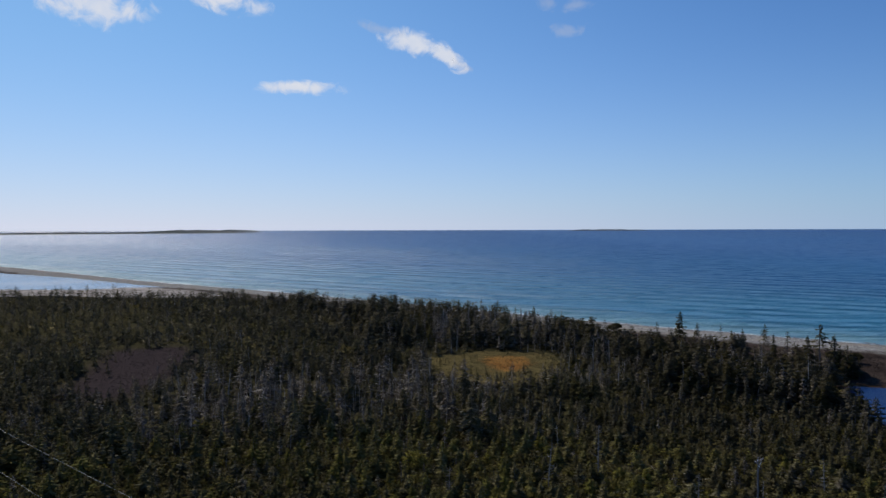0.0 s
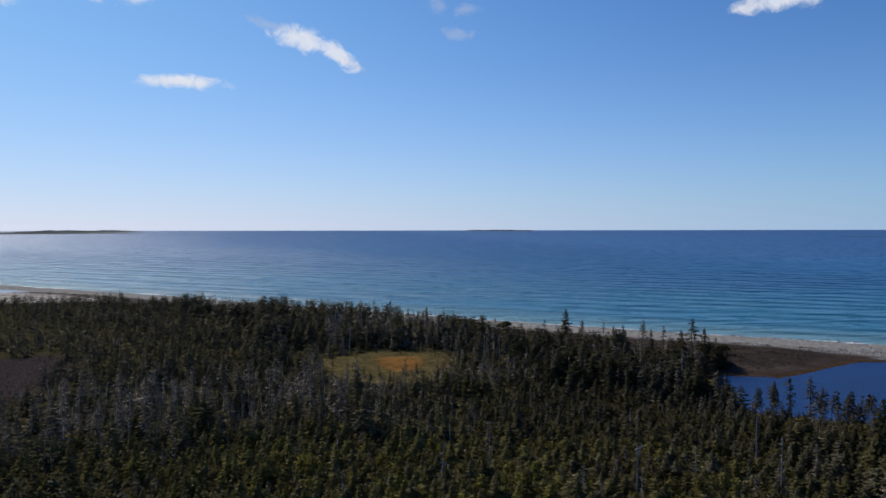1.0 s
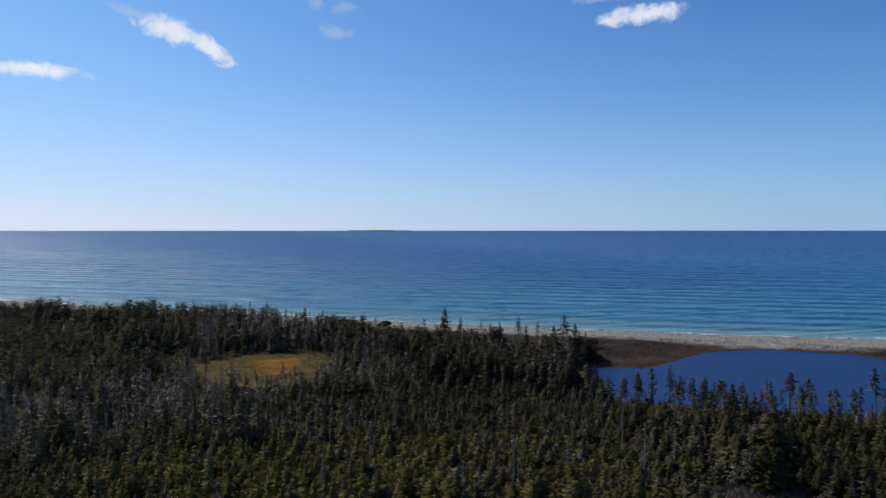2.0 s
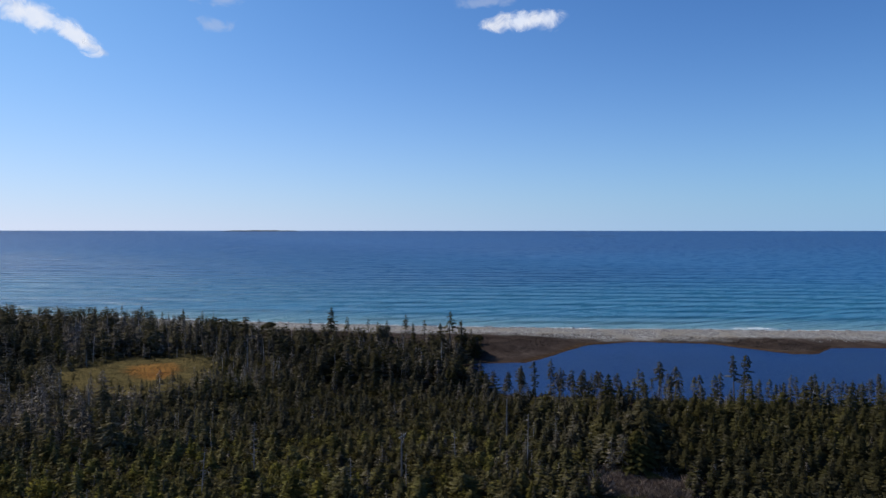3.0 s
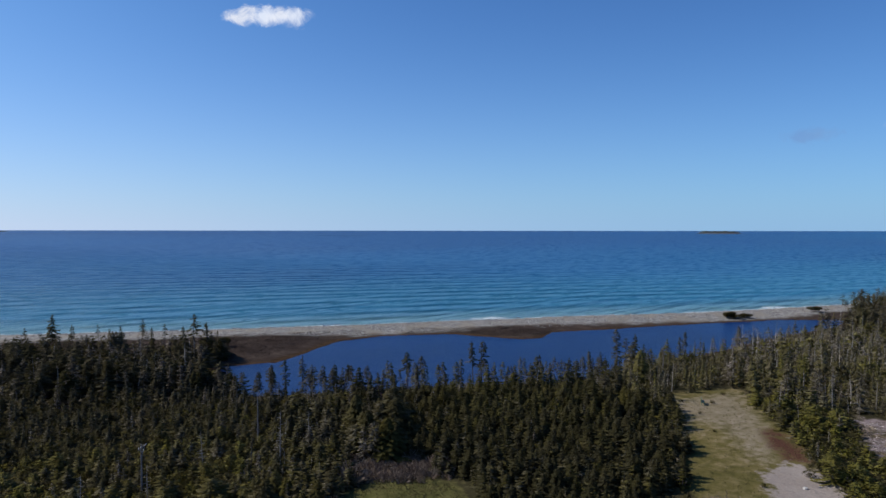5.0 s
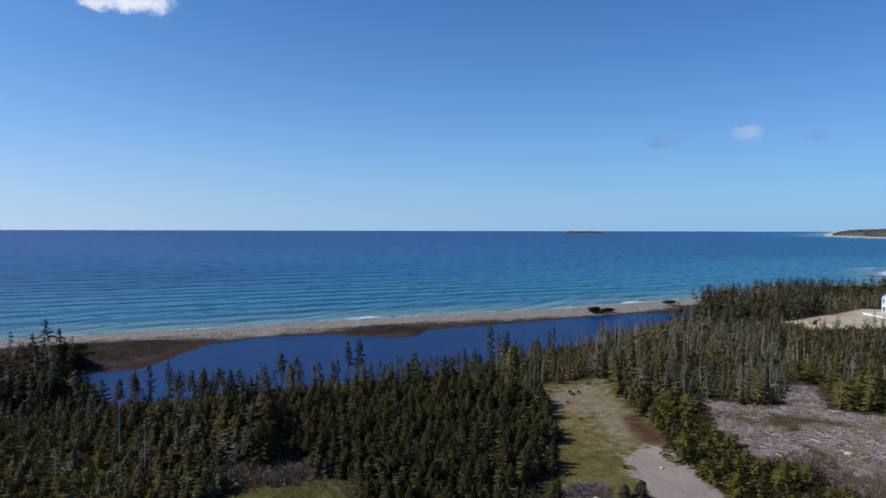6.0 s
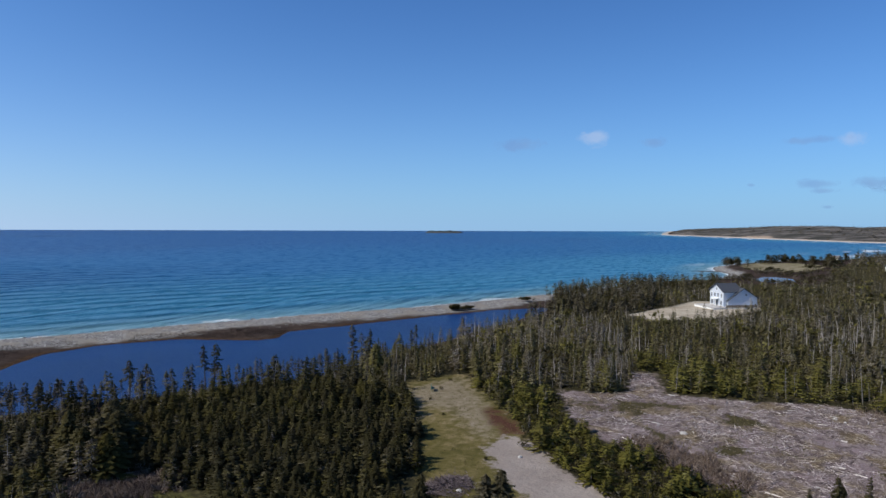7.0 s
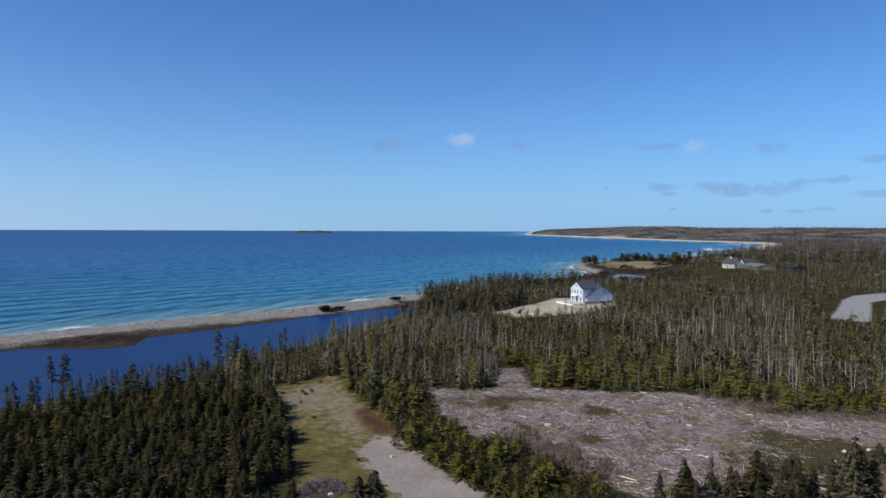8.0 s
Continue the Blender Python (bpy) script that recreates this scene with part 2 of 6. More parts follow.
def ground_material():
    k = Mat("earth", 1.0, 0.0)
    big, mid, fine, grain = k.noise(0.02), k.noise(0.16), k.noise(0.9), k.noise(6.0, 3)
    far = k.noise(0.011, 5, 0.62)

    def zone(key, soft=0.9, ragged=5.0, shift=0.0):
        d = k.math("ADD", k.attr(key), k.math("MULTIPLY", k.math("SUBTRACT", fine, 0.5), ragged))
        return k.mask(d, shift - soft, shift + soft)

    floor = k.ramp(k.math("ADD", k.math("MULTIPLY", mid, 0.5), k.math("MULTIPLY", fine, 0.5)),
                   [(0.3, (0.022, 0.020, 0.012)), (0.5, (0.045, 0.040, 0.020)), (0.68, (0.075, 0.062, 0.036))])
    # distant ground turns paler and greyer: haze is painted into its colour
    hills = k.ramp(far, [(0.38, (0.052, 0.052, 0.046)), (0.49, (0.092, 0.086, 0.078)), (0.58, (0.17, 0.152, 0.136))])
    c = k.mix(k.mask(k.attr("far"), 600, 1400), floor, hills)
    dune = k.ramp(k.math("ADD", k.math("MULTIPLY", mid, 0.6), k.math("MULTIPLY", fine, 0.4)),
                  [(0.32, (0.030, 0.022, 0.019)), (0.5, (0.050, 0.037, 0.031)), (0.7, (0.092, 0.070, 0.057))])
    c = k.mix(k.mask(k.math("ADD", k.attr("wood"), k.math("MULTIPLY", fine, 6.0)), 3.5, 1.0), c, dune)
    # the shingle bank: grey cobbles, paler on the crest, dark where the swash wets it
    stone = k.ramp(k.voronoi(1.6, out="Color"), [(0.1, (0.13, 0.122, 0.115)), (0.5, (0.235, 0.222, 0.205)), (0.95, (0.36, 0.345, 0.32))])
    stone = k.mix(k.mask(mid, 0.45, 0.65), stone, (0.26, 0.232, 0.195))
    wet = k.mix(0.65, stone, (0.06, 0.055, 0.05))
    stone = k.mix(k.mask(k.attr("coast"), 2.2, 1.0), stone, wet)
    d = k.math("ADD", k.attr("coast"), k.math("MULTIPLY", k.math("SUBTRACT", mid, 0.5), 10.0))
    east = k.n.new("ShaderNodeSeparateXYZ")
    k.put(east.inputs[0], k.p)
    d = k.math("ADD", d, k.math("MULTIPLY", k.mask(east.outputs[0], 310, 400), 16.0))
    c = k.mix(k.mask(d, 28, 23), c, stone)
    flats = k.ramp(k.math("ADD", k.math("MULTIPLY", mid, 0.6), k.math("MULTIPLY", fine, 0.4)), [(0.36, (0.10, 0.082, 0.066)), (0.5, (0.36, 0.32, 0.28)), (0.7, (0.50, 0.45, 0.40))])
    c = k.mix(k.math("MULTIPLY", k.mask(k.math("ADD", k.attr("lagoon"), k.math("MULTIPLY", k.math("SUBTRACT", mid, 0.5), 30.0)), -105, -60), k.math("MULTIPLY", k.mask(k.attr("wood"), 2.0, -3.0), k.mask(k.attr("coast"), 26, 36))), c, flats)
    peat = k.ramp(fine, [(0.35, (0.035, 0.022, 0.014)), (0.7, (0.085, 0.055, 0.035))])
    c = k.mix(k.math("MULTIPLY", k.mask(k.attr("pond"), -3.0, -1.2), k.mask(k.attr("coast"), 14, 18)), c, peat)
    # open patches
    bog = k.ramp(fine, [(0.3, (0.070, 0.056, 0.024)), (0.6, (0.128, 0.098, 0.040)), (0.75, (0.175, 0.13, 0.055))])
    bog = k.mix(zone("orange", 1.6, 7.0), bog, k.ramp(mid, [(0.35, (0.20, 0.088, 0.026)), (0.65, (0.26, 0.14, 0.042))]))
    c = k.mix(zone("bog", 1.2, 9.0), c, bog)
    c = k.mix(zone("barren", 3.0, 8.0), c, k.ramp(fine, [(0.3, (0.030, 0.023, 0.023)), (0.7, (0.052, 0.040, 0.039))]))
    grass = k.ramp(k.math("ADD", k.math("MULTIPLY", k.math("ADD", mid, fine), 0.38), k.math("MULTIPLY", grain, 0.24)),
                   [(0.36, (0.070, 0.064, 0.022)), (0.49, (0.120, 0.100, 0.036)), (0.58, (0.190, 0.148, 0.070)), (0.68, (0.33, 0.26, 0.17))])
    grass = k.mix(zone("bare", 2.0, 7.0), grass, k.ramp(k.math("ADD", k.math("MULTIPLY", fine, 0.5), k.math("MULTIPLY", grain, 0.5)),
                                                       [(0.35, (0.15, 0.12, 0.065)), (0.65, (0.31, 0.255, 0.185))]))
    grass = k.mix(k.math("MULTIPLY", k.mask(grain, 0.5, 0.7), 0.6), grass, (0.092, 0.082, 0.026))
    c = k.mix(zone("field"), c, grass)
    rust = k.ramp(grain, [(0.3, (0.050, 0.024, 0.018)), (0.7, (0.115, 0.056, 0.038))])
    c = k.mix(zone("rust", 1.0, 4.0), c, rust)
    gravel = k.ramp(k.math("ADD", k.math("MULTIPLY", grain, 0.5), k.math("MULTIPLY", mid, 0.5)),
                    [(0.3, (0.215, 0.175, 0.15)), (0.7, (0.36, 0.31, 0.27))])
    c = k.mix(zone("track", 0.6, 5.0), c, gravel)
    slash = k.ramp(k.math("ADD", k.math("MULTIPLY", fine, 0.5), k.math("MULTIPLY", grain, 0.5)),
                   [(0.36, (0.066, 0.047, 0.043)), (0.5, (0.185, 0.145, 0.136)), (0.64, (0.38, 0.32, 0.30))])
    tint = k.noise(0.22, 4, 0.6, warp=0.6)
    slash = k.mix(k.mask(tint, 0.50, 0.64), slash, k.ramp(grain, [(0.3, (0.09, 0.063, 0.042)), (0.7, (0.26, 0.20, 0.13))]))
    slash = k.mix(k.mask(tint, 0.46, 0.36), slash, k.ramp(grain, [(0.3, (0.12, 0.084, 0.080)), (0.7, (0.34, 0.27, 0.27))]))
    moss = k.mask(k.math("ADD", k.attr("moss"), k.math("MULTIPLY", k.math("SUBTRACT", fine, 0.5), 1.6)), 0.3, 0.62)
    slash = k.mix(moss, slash, k.ramp(grain, [(0.3, (0.042, 0.037, 0.019)), (0.7, (0.092, 0.077, 0.040))]))
    c = k.mix(zone("cut", 0.9, 4.0), c, slash)
    c = k.mix(zone("lawn"), c, k.ramp(fine, [(0.3, (0.062, 0.064, 0.020)), (0.7, (0.125, 0.112, 0.042))]))
    c = k.mix(zone("lot", 1.5, 6.0), c, k.ramp(k.math("ADD", k.math("MULTIPLY", mid, 0.6), k.math("MULTIPLY", fine, 0.4)),
                                              [(0.35, (0.30, 0.25, 0.18)), (0.6, (0.50, 0.43, 0.33))]))
    c = k.mix(zone("point", 2.0, 6.0), c, k.ramp(mid, [(0.38, (0.14, 0.125, 0.06)), (0.6, (0.27, 0.23, 0.16))]))
    c = k.mix(zone("road", 0.8, 2.0), c, k.ramp(fine, [(0.3, (0.24, 0.235, 0.23)), (0.7, (0.33, 0.32, 0.31))]))
    c = k.mix(k.mask(k.attr("scar"), -6, 6), c, (0.36, 0.28, 0.21))
    c = k.mix(k.math("MULTIPLY", k.mask(k.attr("far"), 850, 1050), k.mask(k.attr("coast"), 30, 20)), c, (0.50, 0.43, 0.36))
    k.color(c)
    h = k.math("ADD", k.math("MULTIPLY", fine, 0.25), k.math("MULTIPLY", grain, 0.07))
    k.bump(h, 1.0, 0.8)
    return k.m


def sea_material():
    k = Mat("sea water", 0.12, 0.5)
    k.b.inputs["IOR"].default_value = 1.33
    off = k.math("MULTIPLY", k.attr("coast"), -1.0)
    drift = k.noise(0.006, 4, 0.6, at=k.turn(36, (0.35, 1, 1)))
    o = k.math("ADD", off, k.math("MULTIPLY", k.math("SUBTRACT", drift, 0.5), 130.0))
    body = k.ramp(k.mask(off, 0, 40), [(0.0, (0.12, 0.24, 0.26)), (1.0, (0.022, 0.150, 0.25))])
    body = k.mix(k.mask(o, 40, 260), body, (0.005, 0.090, 0.215))
    body = k.mix(k.mask(o, 180, 900), body, (0.003, 0.058, 0.180))
    body = k.mix(k.mask(o, 700, 3500), body, (0.003, 0.036, 0.136))
    gusts = k.noise(0.0035, 4, 0.6, at=k.turn(34, (0.16, 1, 1)))
    body = k.mix(k.math("MULTIPLY", k.mask(gusts, 0.46, 0.66), 0.45), body, (0.003, 0.030, 0.115))
    # swell in lines along the beach, chop on top
    at = k.turn(34)
    sx = k.n.new("ShaderNodeSeparateXYZ")
    k.put(sx.inputs[0], at)
    warp = k.math("MULTIPLY", k.noise(0.02, 2, 0.5, at=k.turn(34, (0.25, 1, 1))), 16.0)
    long = k.noise(0.035, 2, 0.5, at=k.turn(34, (0.2, 1, 1)))
    phase = k.math("ADD", sx.outputs[1], warp)
    swell = k.math("MULTIPLY", k.math("SINE", k.math("MULTIPLY", phase, 0.36)), k.mask(long, 0.28, 0.66))
    second = k.math("MULTIPLY", k.math("SINE", k.math("MULTIPLY", k.math("ADD", phase, warp), 0.19)), k.mask(long, 0.7, 0.35))
    swell = k.math("ADD", k.math("MULTIPLY", swell, 1.1), k.math("MULTIPLY", second, 0.9))
    lines = k.math("MULTIPLY", k.noise(0.16, 2, 0.5, at=k.turn(34, (0.04, 1, 1))), 2.7)
    chop = k.math("MULTIPLY", k.noise(0.5, 3, 0.6, at=k.turn(34, (0.35, 1, 1))), 0.85)
    rip = k.math("MULTIPLY", k.noise(2.2, 2, 0.6), 0.16)
    px = k.n.new("ShaderNodeSeparateXYZ")
    k.put(px.inputs[0], k.p)
    calm = k.math("MULTIPLY_ADD", k.mask(px.outputs[0], 480, 220), 0.8, 0.2)
    h = k.math("MULTIPLY", k.math("ADD", k.math("ADD", swell, lines), k.math("ADD", chop, rip)), calm)
    h = k.math("MULTIPLY", h, k.math("MULTIPLY_ADD", k.mask(off, 700, 180), 0.55, 0.45))
    k.bump(h, 2.1, 1.0)
    # foam of the last small breakers
    f = k.math("ADD", off, k.math("MULTIPLY", k.math("SUBTRACT", k.noise(0.09, 3, 0.6), 0.5), 9.0))
    edge = k.mask(f, 2.6, 0.2)
    surf = k.math("MULTIPLY", k.mask(f, 1.0, 3.0), k.mask(f, 7.5, 4.5))
    surf = k.math("MULTIPLY", surf, k.mask(k.noise(0.05, 2), 0.6, 0.7))
    bay = k.math("MULTIPLY", k.mask(k.attr("far"), 520, 700), k.math("MAXIMUM", k.mask(off, 34, 12), k.math("MULTIPLY", k.mask(k.attr("far"), 850, 1000), k.mask(off, 110, 40))))
    bay = k.math("MULTIPLY", bay, k.mask(k.noise(0.035, 3, 0.6, at=k.turn(22, (0.25, 1, 1))), 0.55, 0.61))
    foam = k.math("MULTIPLY", k.math("MAXIMUM", k.math("MAXIMUM", edge, surf), bay), k.mask(k.noise(1.1, 3), 0.3, 0.6))
    k.color(k.mix(foam, body, (0.78, 0.80, 0.80)))
    paws = k.mask(k.noise(0.22, 3, 0.6, at=k.turn(34, (0.3, 1, 1))), 0.50, 0.66)
    paws = k.math("MAXIMUM", k.math("MULTIPLY", paws, 0.6), k.mask(k.noise(0.055, 5, 0.8), 0.56, 0.62))
    k.put(k.b.inputs["Roughness"], k.math("ADD", k.math("MULTIPLY", k.math("MAXIMUM", foam, k.math("MULTIPLY", paws, 0.9)), 0.44), 0.33))
    return k.m


def pond_material():
    k = Mat("pond water", 0.3, 0.5)
    k.b.inputs["IOR"].default_value = 1.15
    k.color(k.mix(k.mask(k.noise(0.04), 0.35, 0.7), (0.002, 0.018, 0.088), (0.003, 0.025, 0.11)))
    k.bump(k.math("ADD", k.math("MULTIPLY", k.noise(2.2, 3, 0.6), 0.16), k.math("MULTIPLY", k.noise(0.35, 2), 0.10)), 1.0, 0.6)
    return k.m


def needle_material():
    """Foliage: green by tone, greyed by dry, bark where bark is 1."""
    k = Mat("needles", 0.9, 0.03)
    tone = k.math("ADD", k.math("MULTIPLY", k.attr("tone"), 0.78), k.math("MULTIPLY", k.island(), 0.22))
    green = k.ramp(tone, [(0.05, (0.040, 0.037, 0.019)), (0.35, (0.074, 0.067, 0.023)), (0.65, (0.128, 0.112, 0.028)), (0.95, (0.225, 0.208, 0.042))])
    green = k.mix(k.mask(k.noise(0.05), 0.45, 0.7), green, k.mix(0.35, green, (0.086, 0.066, 0.022)))
    grey = k.ramp(k.island(), [(0.0, (0.050, 0.040, 0.034)), (0.5, (0.127, 0.107, 0.091)), (1.0, (0.33, 0.295, 0.26))])
    c = k.mix(k.attr("dry"), green, grey)
    bark = k.ramp(k.noise(4.0), [(0.3, (0.10, 0.085, 0.07)), (0.7, (0.24, 0.215, 0.19))])
    pale = k.ramp(k.noise(3.0), [(0.3, (0.27, 0.24, 0.205)), (0.7, (0.54, 0.49, 0.43))])
    bark = k.mix(k.mask(k.attr("dry"), 0.8, 0.95), bark, pale)
    k.color(k.mix(k.attr("bark"), c, bark))
    tr = k.n.new("ShaderNodeBsdfTranslucent")
    k.put(tr.inputs["Color"], k.mix(0.4, c, (0.17, 0.145, 0.025)))
    # every spray is lit as the fringe of rounded foliage that it stands for
    soft = k.n.new("ShaderNodeAttribute")
    soft.attribute_name = "soft"
    world_n = k.n.new("ShaderNodeVectorTransform")
    world_n.vector_type, world_n.convert_from, world_n.convert_to = "NORMAL", "OBJECT", "WORLD"
    k.l.new(soft.outputs["Vector"], world_n.inputs[0])
    k.l.new(world_n.outputs[0], k.b.inputs["Normal"])
    k.l.new(world_n.outputs[0], tr.inputs["Normal"])
    ms = k.n.new("ShaderNodeMixShader")
    k.put(ms.inputs[0], k.math("MULTIPLY", k.math("SUBTRACT", 1.0, k.math("MAXIMUM", k.math("MULTIPLY", k.attr("dry"), 0.6), k.attr("bark"))), 0.46))
    k.l.new(k.b.outputs[0], ms.inputs[1])
    k.l.new(tr.outputs[0], ms.inputs[2])
    k.l.new(ms.outputs[0], k.n["Material Output"].inputs["Surface"])
    return k.m


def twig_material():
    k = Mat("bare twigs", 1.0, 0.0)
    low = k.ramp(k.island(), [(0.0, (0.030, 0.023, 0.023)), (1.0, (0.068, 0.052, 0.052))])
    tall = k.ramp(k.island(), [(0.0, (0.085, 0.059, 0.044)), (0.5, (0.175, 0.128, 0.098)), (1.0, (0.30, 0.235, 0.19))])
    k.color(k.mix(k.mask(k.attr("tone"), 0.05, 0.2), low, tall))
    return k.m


def shallow_material():
    k = Mat("shallow water over pale sand, sky sheen in colour", 0.15, 0.5)
    k.b.inputs["IOR"].default_value = 1.3
    # pale for the lagoon's sand bed; in the inlet it paints reflected sky
    k.color(k.mix(k.mask(k.noise(0.02, 3), 0.4, 0.6), (0.20, 0.24, 0.29), (0.34, 0.35, 0.36)))
    k.bump(k.noise(1.2, 3, 0.6), 0.25, 0.6)
    return k.m


M_SHALLOW = shallow_material()
M_TWIG = twig_material()
M_EARTH, M_SEA, M_POND, M_NEEDLE = ground_material(), sea_material(), pond_material(), needle_material()
M_DEAD = plain("weathered deadwood", (0.235, 0.21, 0.185), 0.9, 0.1, 0.35, 2.0)

# ---------------------------------------------------------------- ground, sea, still water
ORANGE = [(8, 146), (10, 153), (17, 153), (18, 146), (15, 138), (11, 136)]
BARE = [(103, 47), (112, 44), (116, 42), (106, 36), (97, 31), (88, 27), (84, 27.5), (91, 33), (97, 38), (96, 41), (86, 38), (80, 36), (88, 40)]
RUST = [(99, 30.6), (93, 26.4), (87, 23), (86, 25.2), (91, 28.8), (97, 32)]


def lines(lo, a, b, hi, fine, cap, reach_lo, reach_hi):
    """Grid lines, even between a and b, then wider, no wider than cap as far as the reach."""
    def run(v, s, end, reach):
        out = []
        while v < end:
            s = min(s * 1.12, cap) if v < reach else s * 1.16
            v = min(v + s, end)
            out.append(v)
        return out
    mid = np.arange(a, b + fine / 2, fine)
    up, down = run(mid[-1], fine, hi, reach_hi), run(-mid[0], fine, -lo, -reach_lo)
    return np.concatenate([-np.array(down[::-1]), mid, np.array(up)])


gx, gy, quads = sheet(lines(-6500, -290, 322, 6500, 2.5, 26, -420, 2900), lines(-6500, -122, 440, 6500, 2.5, 18, -420, 640))
attrs = [(key, np.clip(sdf(gx, gy, poly), -120, 120)) for key, poly in (
    ("coast", LAND), ("wood", SHORE_WOOD), ("pond", POND), ("lagoon", LAGOON), ("bog", BOG), ("orange", ORANGE), ("barren", BARREN), ("field", FIELD),
    ("rust", RUST), ("bare", BARE), ("track", TRACK), ("cut", CUT), ("lawn", LAWN), ("lot", LOT), ("road", ROAD), ("point", POINT), ("scar", SCAR))]
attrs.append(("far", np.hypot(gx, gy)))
attrs.append(("moss", mossy(gx, gy)))
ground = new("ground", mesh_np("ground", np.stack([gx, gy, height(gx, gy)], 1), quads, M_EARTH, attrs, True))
tagged(ground, "coastal ground of forest floor, shingle, bog and grass", "ground", kind="structure")

sx_, sy_, squads = sheet(lines(-6600, -400, 420, 6600, 6.0, 40, -700, 2400), lines(-6600, -120, 620, 6600, 6.0, 40, -440, 900))
sd = sdf(sx_, sy_, LAND) + wobble(sx_, sy_, 14) * 1.2
keep = (sd[squads] < 60).any(1)
used = np.unique(squads[keep])
remap = np.zeros(len(sx_), int)
remap[used] = np.arange(len(used))
sea = new("sea", mesh_np("sea", np.stack([sx_[used], sy_[used], np.zeros(len(used))], 1), remap[squads[keep]], M_SEA,
                         [("coast", sd[used]), ("far", np.hypot(sx_[used], sy_[used]))], True))
tagged(sea, "blue-green open sea with low swell lines", "sea", kind="structure")


def still_water(name, poly, z, label, water):
    """A level sheet that runs a little under its banks."""
    c = np.mean(poly, axis=0)
    ring = [(x + 4 * (x - c[0]) / math.hypot(x - c[0], y - c[1]), y + 4 * (y - c[1]) / math.hypot(x - c[0], y - c[1]), z) for x, y in poly]
    me = bpy.data.meshes.new(name)
    me.from_pydata(ring, [], [tuple(range(len(ring)))[::-1]])
    bm = bmesh.new()
    bm.from_mesh(me)
    bmesh.ops.triangulate(bm, faces=bm.faces[:])
    bmesh.ops.recalc_face_normals(bm, faces=bm.faces[:])
    if sum(f.normal.z for f in bm.faces) < 0:
        bmesh.ops.reverse_faces(bm, faces=bm.faces[:])
    bm.to_mesh(me)
    bm.free()
    me.materials.append(water)
    return tagged(new(name, me), label, "water", kind="structure")


still_water("pond", POND, POND_Z, "dark blue still pond behind the shingle bank", M_POND)
still_water("lagoon", LAGOON, LAGOON_Z, "shallow bright lagoon behind the bar", M_SHALLOW)
# the inlet's pale water colour stands in for the sky it reflects
still_water("inlet", INLET, 0.2, "small inlet beside the grassy point", M_SHALLOW)

